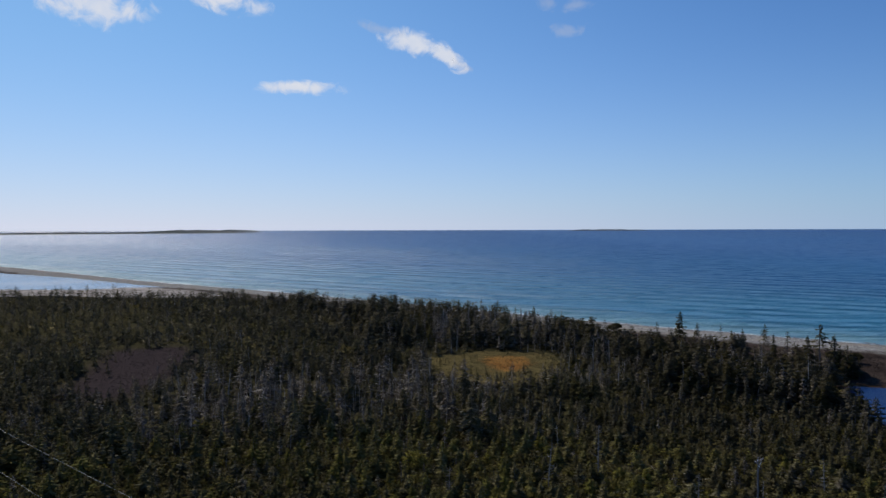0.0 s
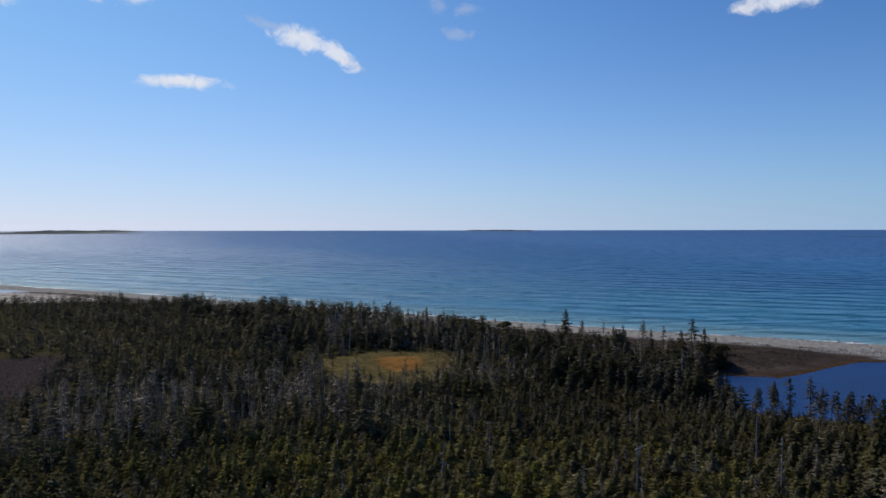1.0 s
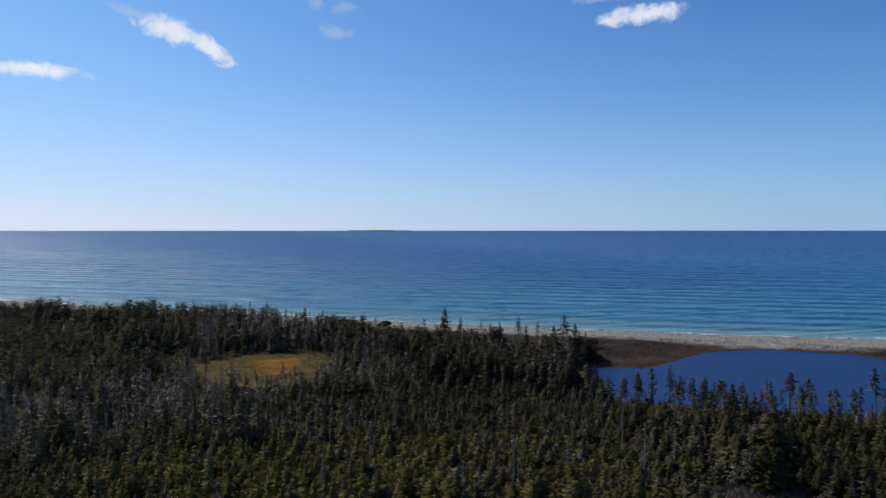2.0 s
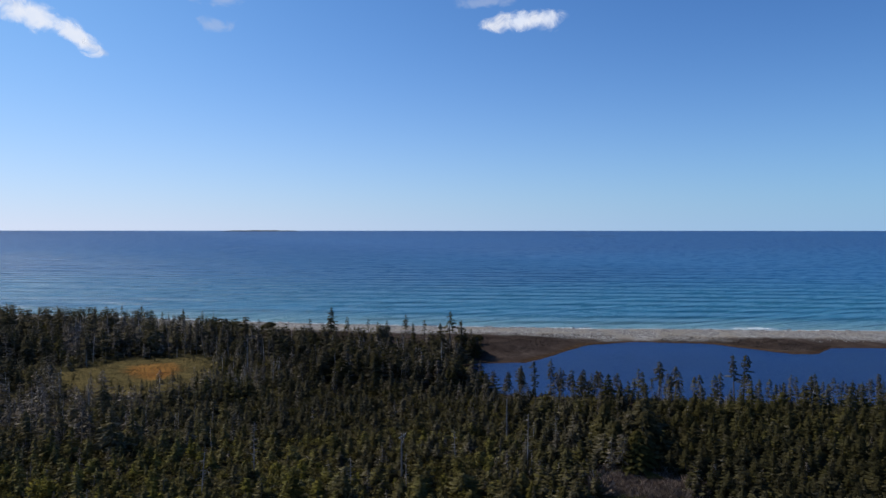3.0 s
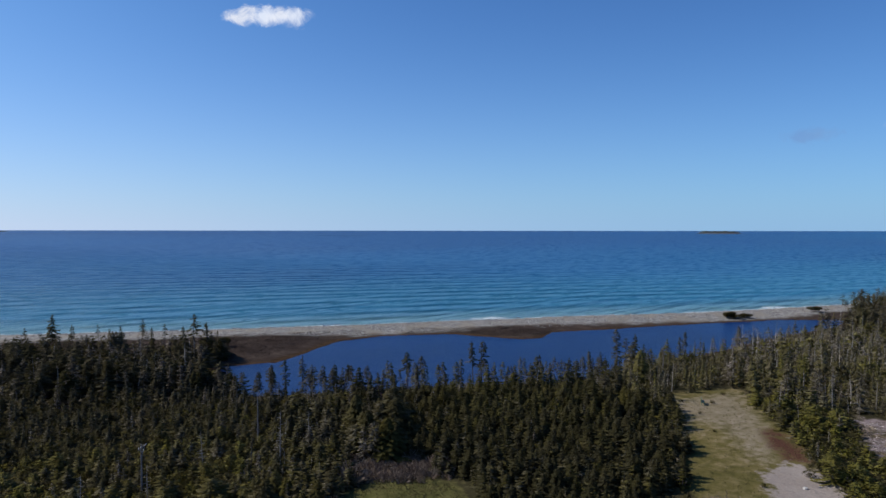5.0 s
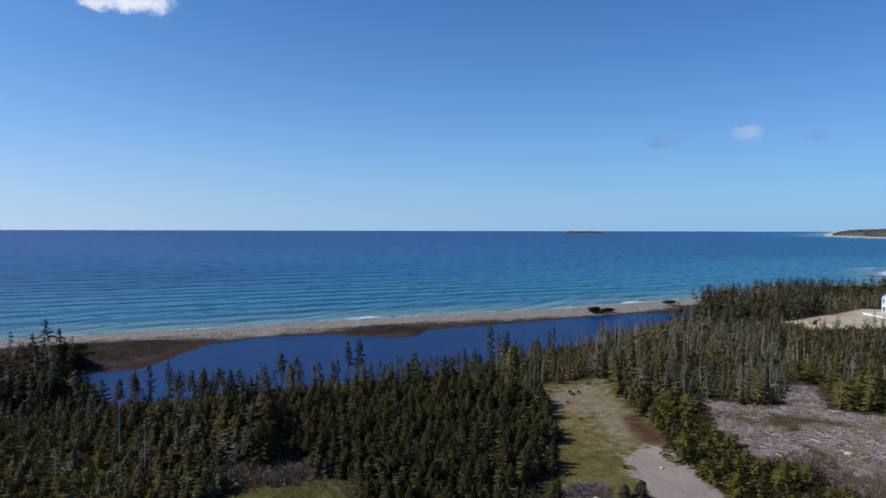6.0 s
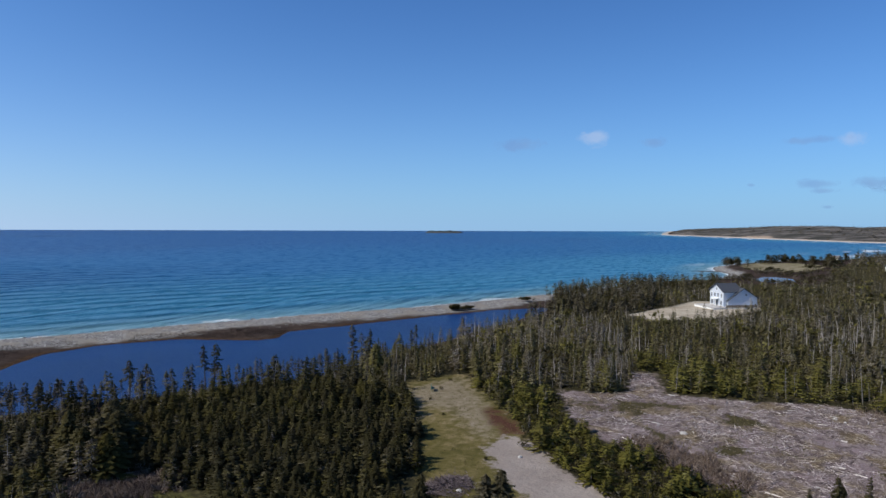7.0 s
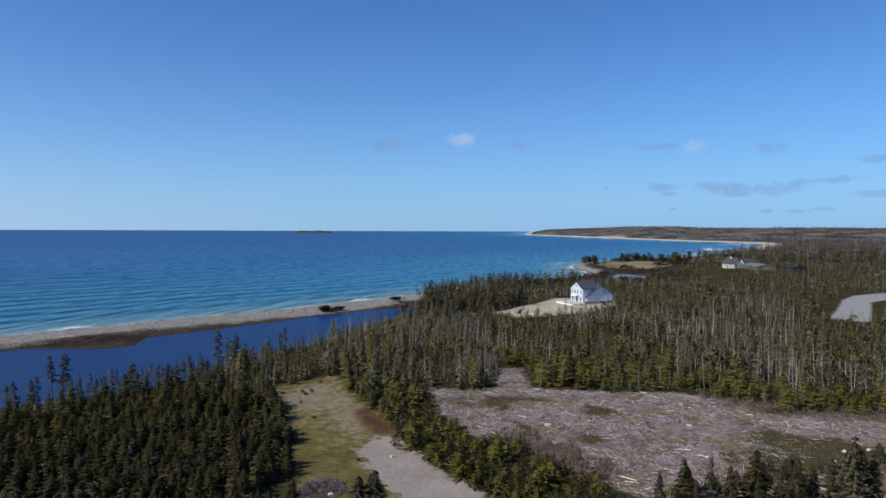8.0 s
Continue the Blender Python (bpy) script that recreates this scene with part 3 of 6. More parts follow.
# ---------------------------------------------------------------- plants
def spruce(rng, levels, per, sprigs, spread=0.21, bare=0.0, low=0.08, blade=0.33, cone=0.9, droop=0.35, up=0.0):
    """A spruce one metre high: triangles, a bark mask and soft leaf normals. Whorls of drooping boughs round a tapered stem."""
    v, f, b, nn = [], [], [], []

    def tri(pts, normals, bark=0.0):
        n = len(v)
        v.extend(pts)
        nn.extend(normals)
        f.append((n, n + 1, n + 2))
        b.extend((bark,) * 3)

    sides = 4 if sprigs else 3
    for s in range(sides):
        a0, a1 = 2 * math.pi * s / sides, 2 * math.pi * (s + 1) / sides
        c0, c1 = (math.cos(a0), math.sin(a0), 0.1), (math.cos(a1), math.sin(a1), 0.1)
        tri(((0.013 * c0[0], 0.013 * c0[1], -0.05), (0.013 * c1[0], 0.013 * c1[1], -0.05), (0, 0, 0.97)), (c0, c1, c0), 1.0)
    lean = rng.uniform(-0.02, 0.02, 2)
    for i in range(levels):
        h0 = low + (0.975 - low) * ((i + rng.uniform(-0.3, 0.3)) / levels if i else 0.0) ** 0.86
        R = spread * 1.12 * (1 - h0) ** cone * rng.uniform(0.7, 1.2) + 0.014
        turn = rng.uniform(0, 6.28)
        for j in range(per):
            if rng.random() < bare:
                continue
            a = turn + 6.283 * (j + rng.uniform(-0.3, 0.3)) / per
            h = h0 + rng.uniform(-0.5, 0.5) * 0.9 / levels * (1.15 - h0)
            r = R * rng.uniform(0.6, 1.25)
            dx, dy = math.cos(a), math.sin(a)
            wd = r * blade * rng.uniform(0.7, 1.2) + 0.006
            fall = r * rng.uniform(0.2, 1.4) * droop
            x0, y0 = lean[0] * h, lean[1] * h
            base = (x0, y0, h + 0.02)
            tip = (x0 + dx * r, y0 + dy * r, h - fall * 0.75)
            u = rng.uniform(0.45, 0.65)
            left = (x0 + dx * r * u - dy * wd, y0 + dy * r * u + dx * wd, h - fall * 0.6 - 0.3 * wd)
            right = (x0 + dx * r * u + dy * wd, y0 + dy * r * u - dx * wd, h - fall * 0.6 - 0.3 * wd)
            q = rng.normal(0, 0.2, 3)
            inner = (dx * 0.5 + q[0], dy * 0.5 + q[1], 0.75 + q[2] + up)
            outer = (dx * 0.95 + q[0], dy * 0.95 + q[1], 0.35 + q[2] + up)
            nl, nr = (outer[0] - dy * 0.5, outer[1] + dx * 0.5, outer[2]), (outer[0] + dy * 0.5, outer[1] - dx * 0.5, outer[2])
            tri((base, left, tip), (inner, nl, outer))
            tri((base, tip, right), (inner, outer, nr))
            for s in range(sprigs):
                w = rng.uniform(0.3, 0.9)
                p = (x0 + dx * r * w, y0 + dy * r * w, h - fall * w * 0.7 + 0.012)
                side, reach = (-1) ** s * rng.uniform(0.5, 1.1) * (wd + 0.12 * r), r * rng.uniform(0.2, 0.42)
                e = (p[0] - dy * side + dx * reach, p[1] + dx * side + dy * reach, p[2] - rng.uniform(0.0, 0.035))
                k = (p[0] + dx * reach * 0.7, p[1] + dy * reach * 0.7, p[2] - rng.uniform(0.015, 0.05))
                tri((p, e, k), (inner, outer, outer))
    for s in range(3):
        a = 2.1 * s
        p, q = (0.014 * math.cos(a), 0.014 * math.sin(a), 0.94), (0.014 * math.cos(a + 2.1), 0.014 * math.sin(a + 2.1), 0.94)
        tri(((lean[0], lean[1], 1.0), p, q), ((0, 0, 1), (p[0] * 60, p[1] * 60, 0.3), (q[0] * 60, q[1] * 60, 0.3)))
    nn = np.array(nn, float)
    return np.array(v), np.array(f), np.array(b), nn / np.linalg.norm(nn, axis=1, keepdims=True)


def snag(rng, limbs, length=0.14):
    """A dead standing tree one metre high: a bare tapered stem with broken limbs."""
    v, f, nn = [], [], []

    def stick(p, q, w0, w1):
        p, q = np.array(p), np.array(q)
        d = (q - p) / np.linalg.norm(q - p)
        u = np.cross(d, (0.3, 0.9, 0.2))
        u /= np.linalg.norm(u)
        w = np.cross(d, u)
        n = len(v)
        for c, wd in ((p, w0), (q, w1)):
            for a in (0, 2.09, 4.19):
                v.append(tuple(c + wd * (math.cos(a) * u + math.sin(a) * w)))
                nn.append(tuple(math.cos(a) * u + math.sin(a) * w))
        for s in range(3):
            t = (s + 1) % 3
            f.extend(((n + s, n + t, n + 3 + t), (n + s, n + 3 + t, n + 3 + s)))

    bend = rng.uniform(-0.03, 0.03, 2)
    stick((0, 0, -0.05), (bend[0], bend[1], 0.55), 0.015, 0.010)
    stick((bend[0], bend[1], 0.55), (bend[0] * 2.2, bend[1] * 2.2, 1.0), 0.010, 0.003)
    for i in range(limbs):
        h = rng.uniform(0.2, 0.97)
        a, r = rng.uniform(0, 6.28), length * rng.uniform(0.35, 1.1) * (1.15 - h * 0.7)
        x0, y0 = bend[0] * h * 1.5, bend[1] * h * 1.5
        stick((x0, y0, h), (x0 + math.cos(a) * r, y0 + math.sin(a) * r, h + r * rng.uniform(-0.5, 0.35)), 0.0045, 0.0015)
    return np.array(v), np.array(f), np.ones(len(v)), np.array(nn)


def bush(rng, leaves, twiggy=False, leaf=1.0):
    """A shrub one metre high: stems and many small leaf sprays, or bare twigs."""
    v, f, b, nn = [], [], [], []
    knots = [(rng.uniform(-0.3, 0.3), rng.uniform(-0.3, 0.3), rng.uniform(0.25, 0.62), rng.uniform(0.26, 0.42)) for _ in range(5)]
    for i in range(leaves):
        d = rng.normal(size=3)
        d[2] = abs(d[2]) * 0.9 - 0.15
        d /= np.linalg.norm(d)
        n = len(v)
        if twiggy:
            a, e, r = rng.uniform(0, 6.28), rng.uniform(-0.12, 1.45), rng.uniform(0.55, 1.0) ** 0.5
            p = np.array((math.cos(a) * math.cos(e) * 0.62 * r, math.sin(a) * math.cos(e) * 0.62 * r, 0.12 + math.sin(e) * 0.85 * r))
            w = rng.normal(size=3) * 0.0048
            v.extend((tuple(p * (0.25, 0.25, 0.1)), tuple(p + w), tuple(p * 0.96 - w + (0, 0, 0.06))))
        else:
            kx, ky, kz, kr = knots[i % 5]
            p = np.array((kx, ky, kz)) + d * kr * rng.uniform(0.65, 1.05)
            u, w = rng.normal(size=3) + d * 0.8, rng.normal(size=3)
            u, w = u / np.linalg.norm(u) * 0.12 * leaf, w / np.linalg.norm(w) * 0.07 * leaf
            v.extend((tuple(p - u), tuple(p + u * 0.6 + w), tuple(p + u - w * 0.8)))
        d = d + rng.normal(0, 0.3, 3) + (0, 0, 0.25)
        nn.extend((tuple(d / np.linalg.norm(d)),) * 3)
        f.append((n, n + 1, n + 2))
        b.extend((0.0,) * 3)
    return np.array(v), np.array(f), np.array(b), np.array(nn)


def join(items, templates):
    """Many plants as arrays: items are (template, x, y, z, height, width, turn, lean, tone, dry)."""
    V, F, B, T, D, N, n = [], [], [], [], [], [], 0
    for key, x, y, z, h, w, a, ln, tone, dry in items:
        v, f, b, nn = templates[key]
        c, s = math.cos(a), math.sin(a)
        px, py, pz = v[:, 0] * w, v[:, 1] * w, v[:, 2] * h
        V.append(np.stack([x + px * c - py * s + ln[0] * pz, y + px * s + py * c + ln[1] * pz, z + pz], 1))
        N.append(np.stack([nn[:, 0] * c - nn[:, 1] * s, nn[:, 0] * s + nn[:, 1] * c, nn[:, 2]], 1))
        F.append(f + n)
        B.append(b)
        T.append(np.full(len(v), tone))
        D.append(np.full(len(v), dry))
        n += len(v)
    return np.concatenate(V), np.concatenate(F), [("bark", np.concatenate(B)), ("tone", np.concatenate(T)), ("dry", np.concatenate(D)), ("soft", np.concatenate(N))]


rng = np.random.default_rng(7)
TEMPLATES = {}
for q in range(5):
    for s in range(6):
        TEMPLATES["spruce", q, s] = spruce(rng, (14, 12, 9, 7, 4)[q], (8, 7, 6, 4, 4)[q], (3, 1, 0, 0, 0)[q], rng.uniform(0.20, 0.28), 0.08, 0.12, (0.13, 0.17, 0.22, 0.28, 0.33)[q], 0.9, 0.35, 0.0)
        TEMPLATES["sparse", q, s] = spruce(rng, (15, 13, 11, 8, 4)[q], (7, 7, 6, 5, 4)[q], (4, 1, 0, 0, 0)[q], rng.uniform(0.16, 0.25), 0.28, rng.uniform(0.12, 0.3), (0.06, 0.08, 0.12, 0.17, 0.3)[q], 0.65, 0.25, 0.8)
        TEMPLATES["fir", q, s] = spruce(rng, (19, 13, 11, 8, 5)[q], (10, 8, 6, 5, 4)[q], (7, 2, 0, 0, 0)[q], rng.uniform(0.24, 0.31), 0.05, 0.10, (0.08, 0.13, 0.22, 0.28, 0.3)[q], 0.9, 0.3, 0.55)
        TEMPLATES["shaggy", q, s] = spruce(rng, (14, 10, 8, 6, 4)[q], (10, 9, 7, 5, 4)[q], (6, 2, 1, 0, 0)[q], rng.uniform(0.26, 0.32), 0.08, 0.08, (0.09, 0.12, 0.17, 0.26, 0.3)[q], 0.42, 0.0)
        TEMPLATES["round", q, s] = spruce(rng, (13, 12, 10, 7, 4)[q], (8, 7, 6, 5, 4)[q], (3, 2, 1, 0, 0)[q], rng.uniform(0.2, 0.27), 0.2, rng.uniform(0.12, 0.25), (0.15, 0.17, 0.2, 0.26, 0.3)[q], 0.42, 0.15)
        TEMPLATES["mast", q, s] = spruce(rng, (13, 12, 10, 7, 4)[q], 6, (4, 2, 1, 0, 0)[q], rng.uniform(0.10, 0.17), 0.42, rng.uniform(0.35, 0.6), (0.13, 0.15, 0.2, 0.28, 0.3)[q], 0.5, 0.1)
        TEMPLATES["snag", q, s] = snag(rng, (26, 20, 14, 8, 3)[q])
        TEMPLATES["bush", q, s] = bush(rng, (300, 150, 46, 20, 10)[q], False, (0.55, 0.72, 1.05, 1.6, 2.2)[q])
        TEMPLATES["twig", q, s] = bush(rng, (240, 110, 40, 20, 8)[q], True)


def scatter(seed):
    """Places for the forest's trees on a jittered grid that widens with the distance from the clearing."""
    g = np.random.default_rng(seed)
    pts = []
    for r0, r1, s in ((57, 75, 1.4), (75, 110, 1.55), (110, 150, 1.85), (150, 200, 2.35), (200, 285, 3.1), (285, 380, 4.2), (380, 600, 5.6),
                      (600, 1000, 9.0), (1000, 1700, 15.0), (1700, 4400, 38.0)):
        n = int(r1 / s) + 2
        i, j = np.meshgrid(np.arange(-n, n), np.arange(-n, n))
        x, y = (i.ravel() + g.uniform(-0.48, 0.48, i.size)) * s, (j.ravel() + g.uniform(-0.48, 0.48, i.size)) * s
        r, az = np.hypot(x, y), np.degrees(np.arctan2(x, y))
        ok = (r >= r0) & (r < r1) & (az > -37) & (az < 115)
        pts.append(np.stack([x[ok], y[ok]], 1))
    return np.concatenate(pts)


def open_ground(x, y):
    """True where no closed forest stands."""
    clear = sdf(x, y, SHORE_WOOD) + wobble(x, y, 5, 3) * 3.0 < -3.0
    for poly, edge in ((POND, 2.0), (LAGOON, 3.0), (INLET, 12.0), (BOG, 0.3), (BARREN, 0.5), (FIELD, -0.3), (TRACK, -0.2), (CUT, 0.8), (YARD, 0.0), (LAWN, 1.0), (BRUSH, 0.0), (LOT, 0.0),
                       (ROAD, 4.0), (POINT, 0.0)):
        rim = wobble(x, y, 7, 6) * 4.0 + wobble(x, y, 2.3, 1) * 1.5 if poly is BARREN else wobble(x, y, 4, 6) * 0.8 if poly is not CUT else wobble(x, y, 3.1, 6) * 1.6 + wobble(x, y, 1.1, 2) * 0.9
        clear |= sdf(x, y, poly) + rim > -edge
    return clear


P = scatter(11)
P = P[~open_ground(P[:, 0], P[:, 1])]
sparse_side = (np.degrees(np.arctan2(P[:, 0], P[:, 1])) > 92) & (np.hypot(P[:, 0], P[:, 1]) < 84)
thin = (np.degrees(np.arctan2(P[:, 0], P[:, 1])) > 44) & (np.degrees(np.arctan2(P[:, 0], P[:, 1])) < 74) & (np.hypot(P[:, 0], P[:, 1]) < 112)
P, sparse_side = (a[~thin | (np.random.default_rng(13).random(len(P)) < 0.95)] for a in (P, sparse_side))
P = P[~sparse_side | (np.random.default_rng(3).random(len(P)) < 0.3)]
PX, PY = P[:, 0], P[:, 1]
PR, PA = np.hypot(PX, PY), np.degrees(np.arctan2(PX, PY))
PZ = height(PX, PY)
pond_d, cut_d, field_d = -sdf(PX, PY, POND), -sdf(PX, PY, CUT), -sdf(PX, PY, FIELD)
shore_d = sdf(PX, PY, SHORE_WOOD)
row = ((field_d < 16) & (cut_d < 16) & (PX < 112)) | ((PA > 78) & (PR < 84))           # the hedge between field and cutting
grove = (PA > 44) & (PA < 74) & (PR < 112) & ~row            # tall spruces beside the field
clump = wobble(PX, PY, 8, 1.3) * 0.5 + wobble(PX, PY, 21, 4.1) * 0.5
patch = wobble(PX, PY, 11, 7.7) * 0.7 + wobble(PX, PY, 4.5, 2.9) * 0.5
tall = np.full(len(P), 4.6)
tall = np.where(PA < 40, 3.0, tall)
tall = np.where((PA < 40) & (PR < 115), 2.15, tall)
tall = np.where((PA < 4) & (PR >= 92), 3.1, tall)
tall = np.where(grove, 2.9, tall)
bank = (pond_d < 20) & (PA > 30) & (PA < 66)
tall = np.where(bank, np.where(PA < 48, 2.5, 2.1), tall)
tall = np.where((shore_d < 26) & (PA < 33) & (PR > 125), np.where(PA < -12, 4.0, 4.8), tall)
broad = (shore_d < np.where(PA < -4, 60, 34)) & (PA > -40) & (PA < 33) & (PR > 125)
tall = np.where((PA > -6) & (PA < 12) & (PR > 165), 6.6, tall)
tall = np.where((PA > 62) & (PR > 112), 3.7, tall)
tall = np.where((PA > 62) & (PR > 190), 3.4, tall)
tall = np.where((PA > 88) & (PR > 330) & (PR < 470) & (sdf(PX, PY, INLET) > -60), 2.4, tall)
cape = (PA > 68) & (PA < 90) & (shore_d < 36) & (PR > 225) & (PR < 520)
tall = np.where(cape, 5.2, tall)
tall = np.where(row, 1.7, tall)
tall = np.where(PR > 600, 7.0, tall)
tall = np.where(PR > 1700, 5.0, tall)
BLEACHED = ([(175, -18), (221, -34), (270, -60), (216, -62), (162, -46), (145, -30), (150, -16)], [(121, -30), (139, -38), (129, -46), (112, -40)],
            [(162, 24), (149, 13), (118, 12), (122, 18)])
dead = np.full(len(P), 0.07)
dead = np.where((PA > -2) & (PA < 36) & (PR > 122) & (PR < 205), np.where(PA > 14, 0.18, 0.5), dead)
dead = np.where((PA > -24) & (PA < 8) & (PR > 98) & (PR < 138), 0.5, dead)
dead = np.where(pond_d < 18, 0.3, dead)
dead = np.where((PA > 60) & (PR > 118) & (PR < 215), 0.66, dead)
dead = np.where((PA > 82) & (PR > 112) & (PR < 420), 0.4, dead)
bleached = np.max([sdf(PX, PY, p) for p in BLEACHED], axis=0) + wobble(PX, PY, 7, 3) * 6 > 0
dead = np.where(PR > 430, 0.45, dead)
dead = np.where(grove | row, 0.03, dead)
dead = np.where(cape, 0.04, dead)
blown = (PA > -21) & (PA < 5) & (PR > 98) & (PR < 132) & (wobble(PX, PY, 13, 5.1) > -0.2)
patchy = 0.35 + 1.1 * step(-0.25, 0.35, wobble(PX, PY, 24, 6.6))
dead = np.clip(dead * np.where(PR > 105, patchy, 1.0), 0, 0.85)
dead = np.where(bleached, np.maximum(dead, 0.8), np.where(blown, np.maximum(dead, 0.62), dead))
leafy = np.where((PA < 46) & (PR < 92), 0.22 + 0.5 * step(15, 38, PA) * step(95, 70, PR), 0.05)
leafy = np.where((PA > 13) & (PA < 33) & (PR < 91) & (wobble(PX, PY, 9, 3.3) > -0.15), 0.85, leafy)
leafy = np.where((PA >= 33) & (PA < 46) & (PR < 100), 0.12, leafy)
leafy = np.where(row, 0.5, leafy)
leafy = np.where((PA > 70) & (PR > 112) & (PR < 400), 0.12 + 0.25 * (clump > 0.1), leafy)
edge_growth = (PA > 84) & (cut_d < 14) & (PR > 100)
leafy = np.where(edge_growth, 0.5, leafy)
tall = np.where(edge_growth, 2.6, tall)
dead = np.where(edge_growth, 0.12, dead)
items = []
g = np.random.default_rng(5)
for i in range(len(P)):
    s = int(g.integers(6))
    h = tall[i] * (1 + 0.3 * clump[i]) * g.lognormal(0, 0.14 if grove[i] or broad[i] else 0.24)
    if g.random() < 0.04 and PR[i] > 100:
        h *= 1.3
    h = min(h, 6.8) if PR[i] < 600 else h
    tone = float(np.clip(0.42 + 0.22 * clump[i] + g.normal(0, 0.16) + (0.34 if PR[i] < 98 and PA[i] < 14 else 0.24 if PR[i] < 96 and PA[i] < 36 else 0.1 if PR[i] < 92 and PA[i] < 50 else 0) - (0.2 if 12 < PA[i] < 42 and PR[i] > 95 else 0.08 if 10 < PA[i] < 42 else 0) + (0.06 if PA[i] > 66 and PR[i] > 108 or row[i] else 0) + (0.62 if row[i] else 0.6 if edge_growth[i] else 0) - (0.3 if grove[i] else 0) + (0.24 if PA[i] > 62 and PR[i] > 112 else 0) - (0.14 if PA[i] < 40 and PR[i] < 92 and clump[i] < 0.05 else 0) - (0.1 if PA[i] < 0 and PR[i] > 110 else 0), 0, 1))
    dry = float(np.clip(g.normal(0.36 if PA[i] > 62 and PR[i] > 112 else 0.20, 0.14), 0, 0.7))
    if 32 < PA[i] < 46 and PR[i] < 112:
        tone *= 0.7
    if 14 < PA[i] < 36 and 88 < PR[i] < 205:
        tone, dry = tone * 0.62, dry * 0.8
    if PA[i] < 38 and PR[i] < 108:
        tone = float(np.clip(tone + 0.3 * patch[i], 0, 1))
    if row[i] or edge_growth[i]:
        dry *= 0.4
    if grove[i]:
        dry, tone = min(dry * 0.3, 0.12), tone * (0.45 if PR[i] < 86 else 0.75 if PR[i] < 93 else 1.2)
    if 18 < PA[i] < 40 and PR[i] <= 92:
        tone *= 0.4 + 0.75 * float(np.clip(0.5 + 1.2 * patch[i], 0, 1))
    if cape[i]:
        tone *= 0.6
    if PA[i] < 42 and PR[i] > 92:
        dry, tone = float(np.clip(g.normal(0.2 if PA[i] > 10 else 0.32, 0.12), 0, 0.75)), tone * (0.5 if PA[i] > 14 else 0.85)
    w, kind, u = h, "spruce", g.random()
    if u < dead[i] * (0.08 if PR[i] > 430 else 0.55 if bleached[i] else 0.34 if PA[i] > 62 or blown[i] else 0.22):
        kind, h, w, dry = "snag", h * g.uniform(0.8, 1.3), h * 1.3, g.uniform(0.9, 1) if bleached[i] else g.uniform(0.75, 1)
    elif u < dead[i]:
        kind, dry, w = "sparse", g.uniform(0.85 if blown[i] else 0.5, 1.0), h * g.uniform(0.8, 1.3) * (1.35 if blown[i] else 1.0)
    elif u < dead[i] + leafy[i]:
        kind, h, tone = "bush", h * 0.72, min(1.0, tone + (0.6 if 10 < PA[i] < 36 and PR[i] < 92 else 0.12 if PA[i] < 50 else 0.22))
        w = h * g.uniform(0.8, 1.15)
    elif g.random() < 0.05:
        kind, h, dry = "twig", h * 0.5, g.uniform(0.5, 1.0)
        w = h * 1.1
    else:
        w = h * g.uniform(0.85, 1.35) * (1.0 if h > 3.0 else 1.35) * (1.8 if broad[i] or cape[i] else 0.72 if PA[i] > 62 and PR[i] < 420 else 0.9 if PA[i] < 6 and PR[i] > 92 else 1.0)
    if bank[i] and kind in ("spruce", "sparse") and g.random() < (0.42 if PA[i] < 46 else 0.3):
        kind, h, dry = "mast", g.uniform(4.2, 6.6), g.uniform(0.25, 0.54)
        w = h
    elif kind == "spruce" and (grove[i] or bank[i] or PR[i] < 92 and PA[i] > 20):
        kind, w = "fir", h * (g.uniform(1.3, 1.9) if grove[i] else g.uniform(1.0, 1.5))
    if kind == "bush" and PR[i] < 130 and not row[i] and g.random() < 0.85:
        kind, w = "shaggy", h * g.uniform(1.0, 1.5)
    if kind in ("spruce", "fir") and (row[i] or edge_growth[i]):
        kind, w = "shaggy", h * (g.uniform(1.5, 2.1) if row[i] else g.uniform(1.1, 1.6))
    if kind == "spruce" and (broad[i] or cape[i]) and g.random() < 0.8:
        kind, w, tone = "round", h * (g.uniform(1.3, 1.9) if PA[i] < -4 else g.uniform(0.9, 1.3)), tone * 0.5
    if bank[i] and kind == "snag":
        h, dry = h * 0.8, min(dry, 0.58)
    if PA[i] < 44 and PR[i] < 200 and kind in ("spruce", "fir", "shaggy"):
        h, w = h * 0.9, w * 1.25
    if PR[i] > 520:
        w *= 2.0 if PR[i] < 1700 else 5.0
    q = int(np.searchsorted((-66, -40, -23, -11), -1259 * h / PR[i]))
    q = max(1, q - 1) if kind == "bush" and (row[i] or PR[i] < 92 or edge_growth[i]) else q
    # past 600 m lower tone; past 900 m distance haze is greyed into the foliage
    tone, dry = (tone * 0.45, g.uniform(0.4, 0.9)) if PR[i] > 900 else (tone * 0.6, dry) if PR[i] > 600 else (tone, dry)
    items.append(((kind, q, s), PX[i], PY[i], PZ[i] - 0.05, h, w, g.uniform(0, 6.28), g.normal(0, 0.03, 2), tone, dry))
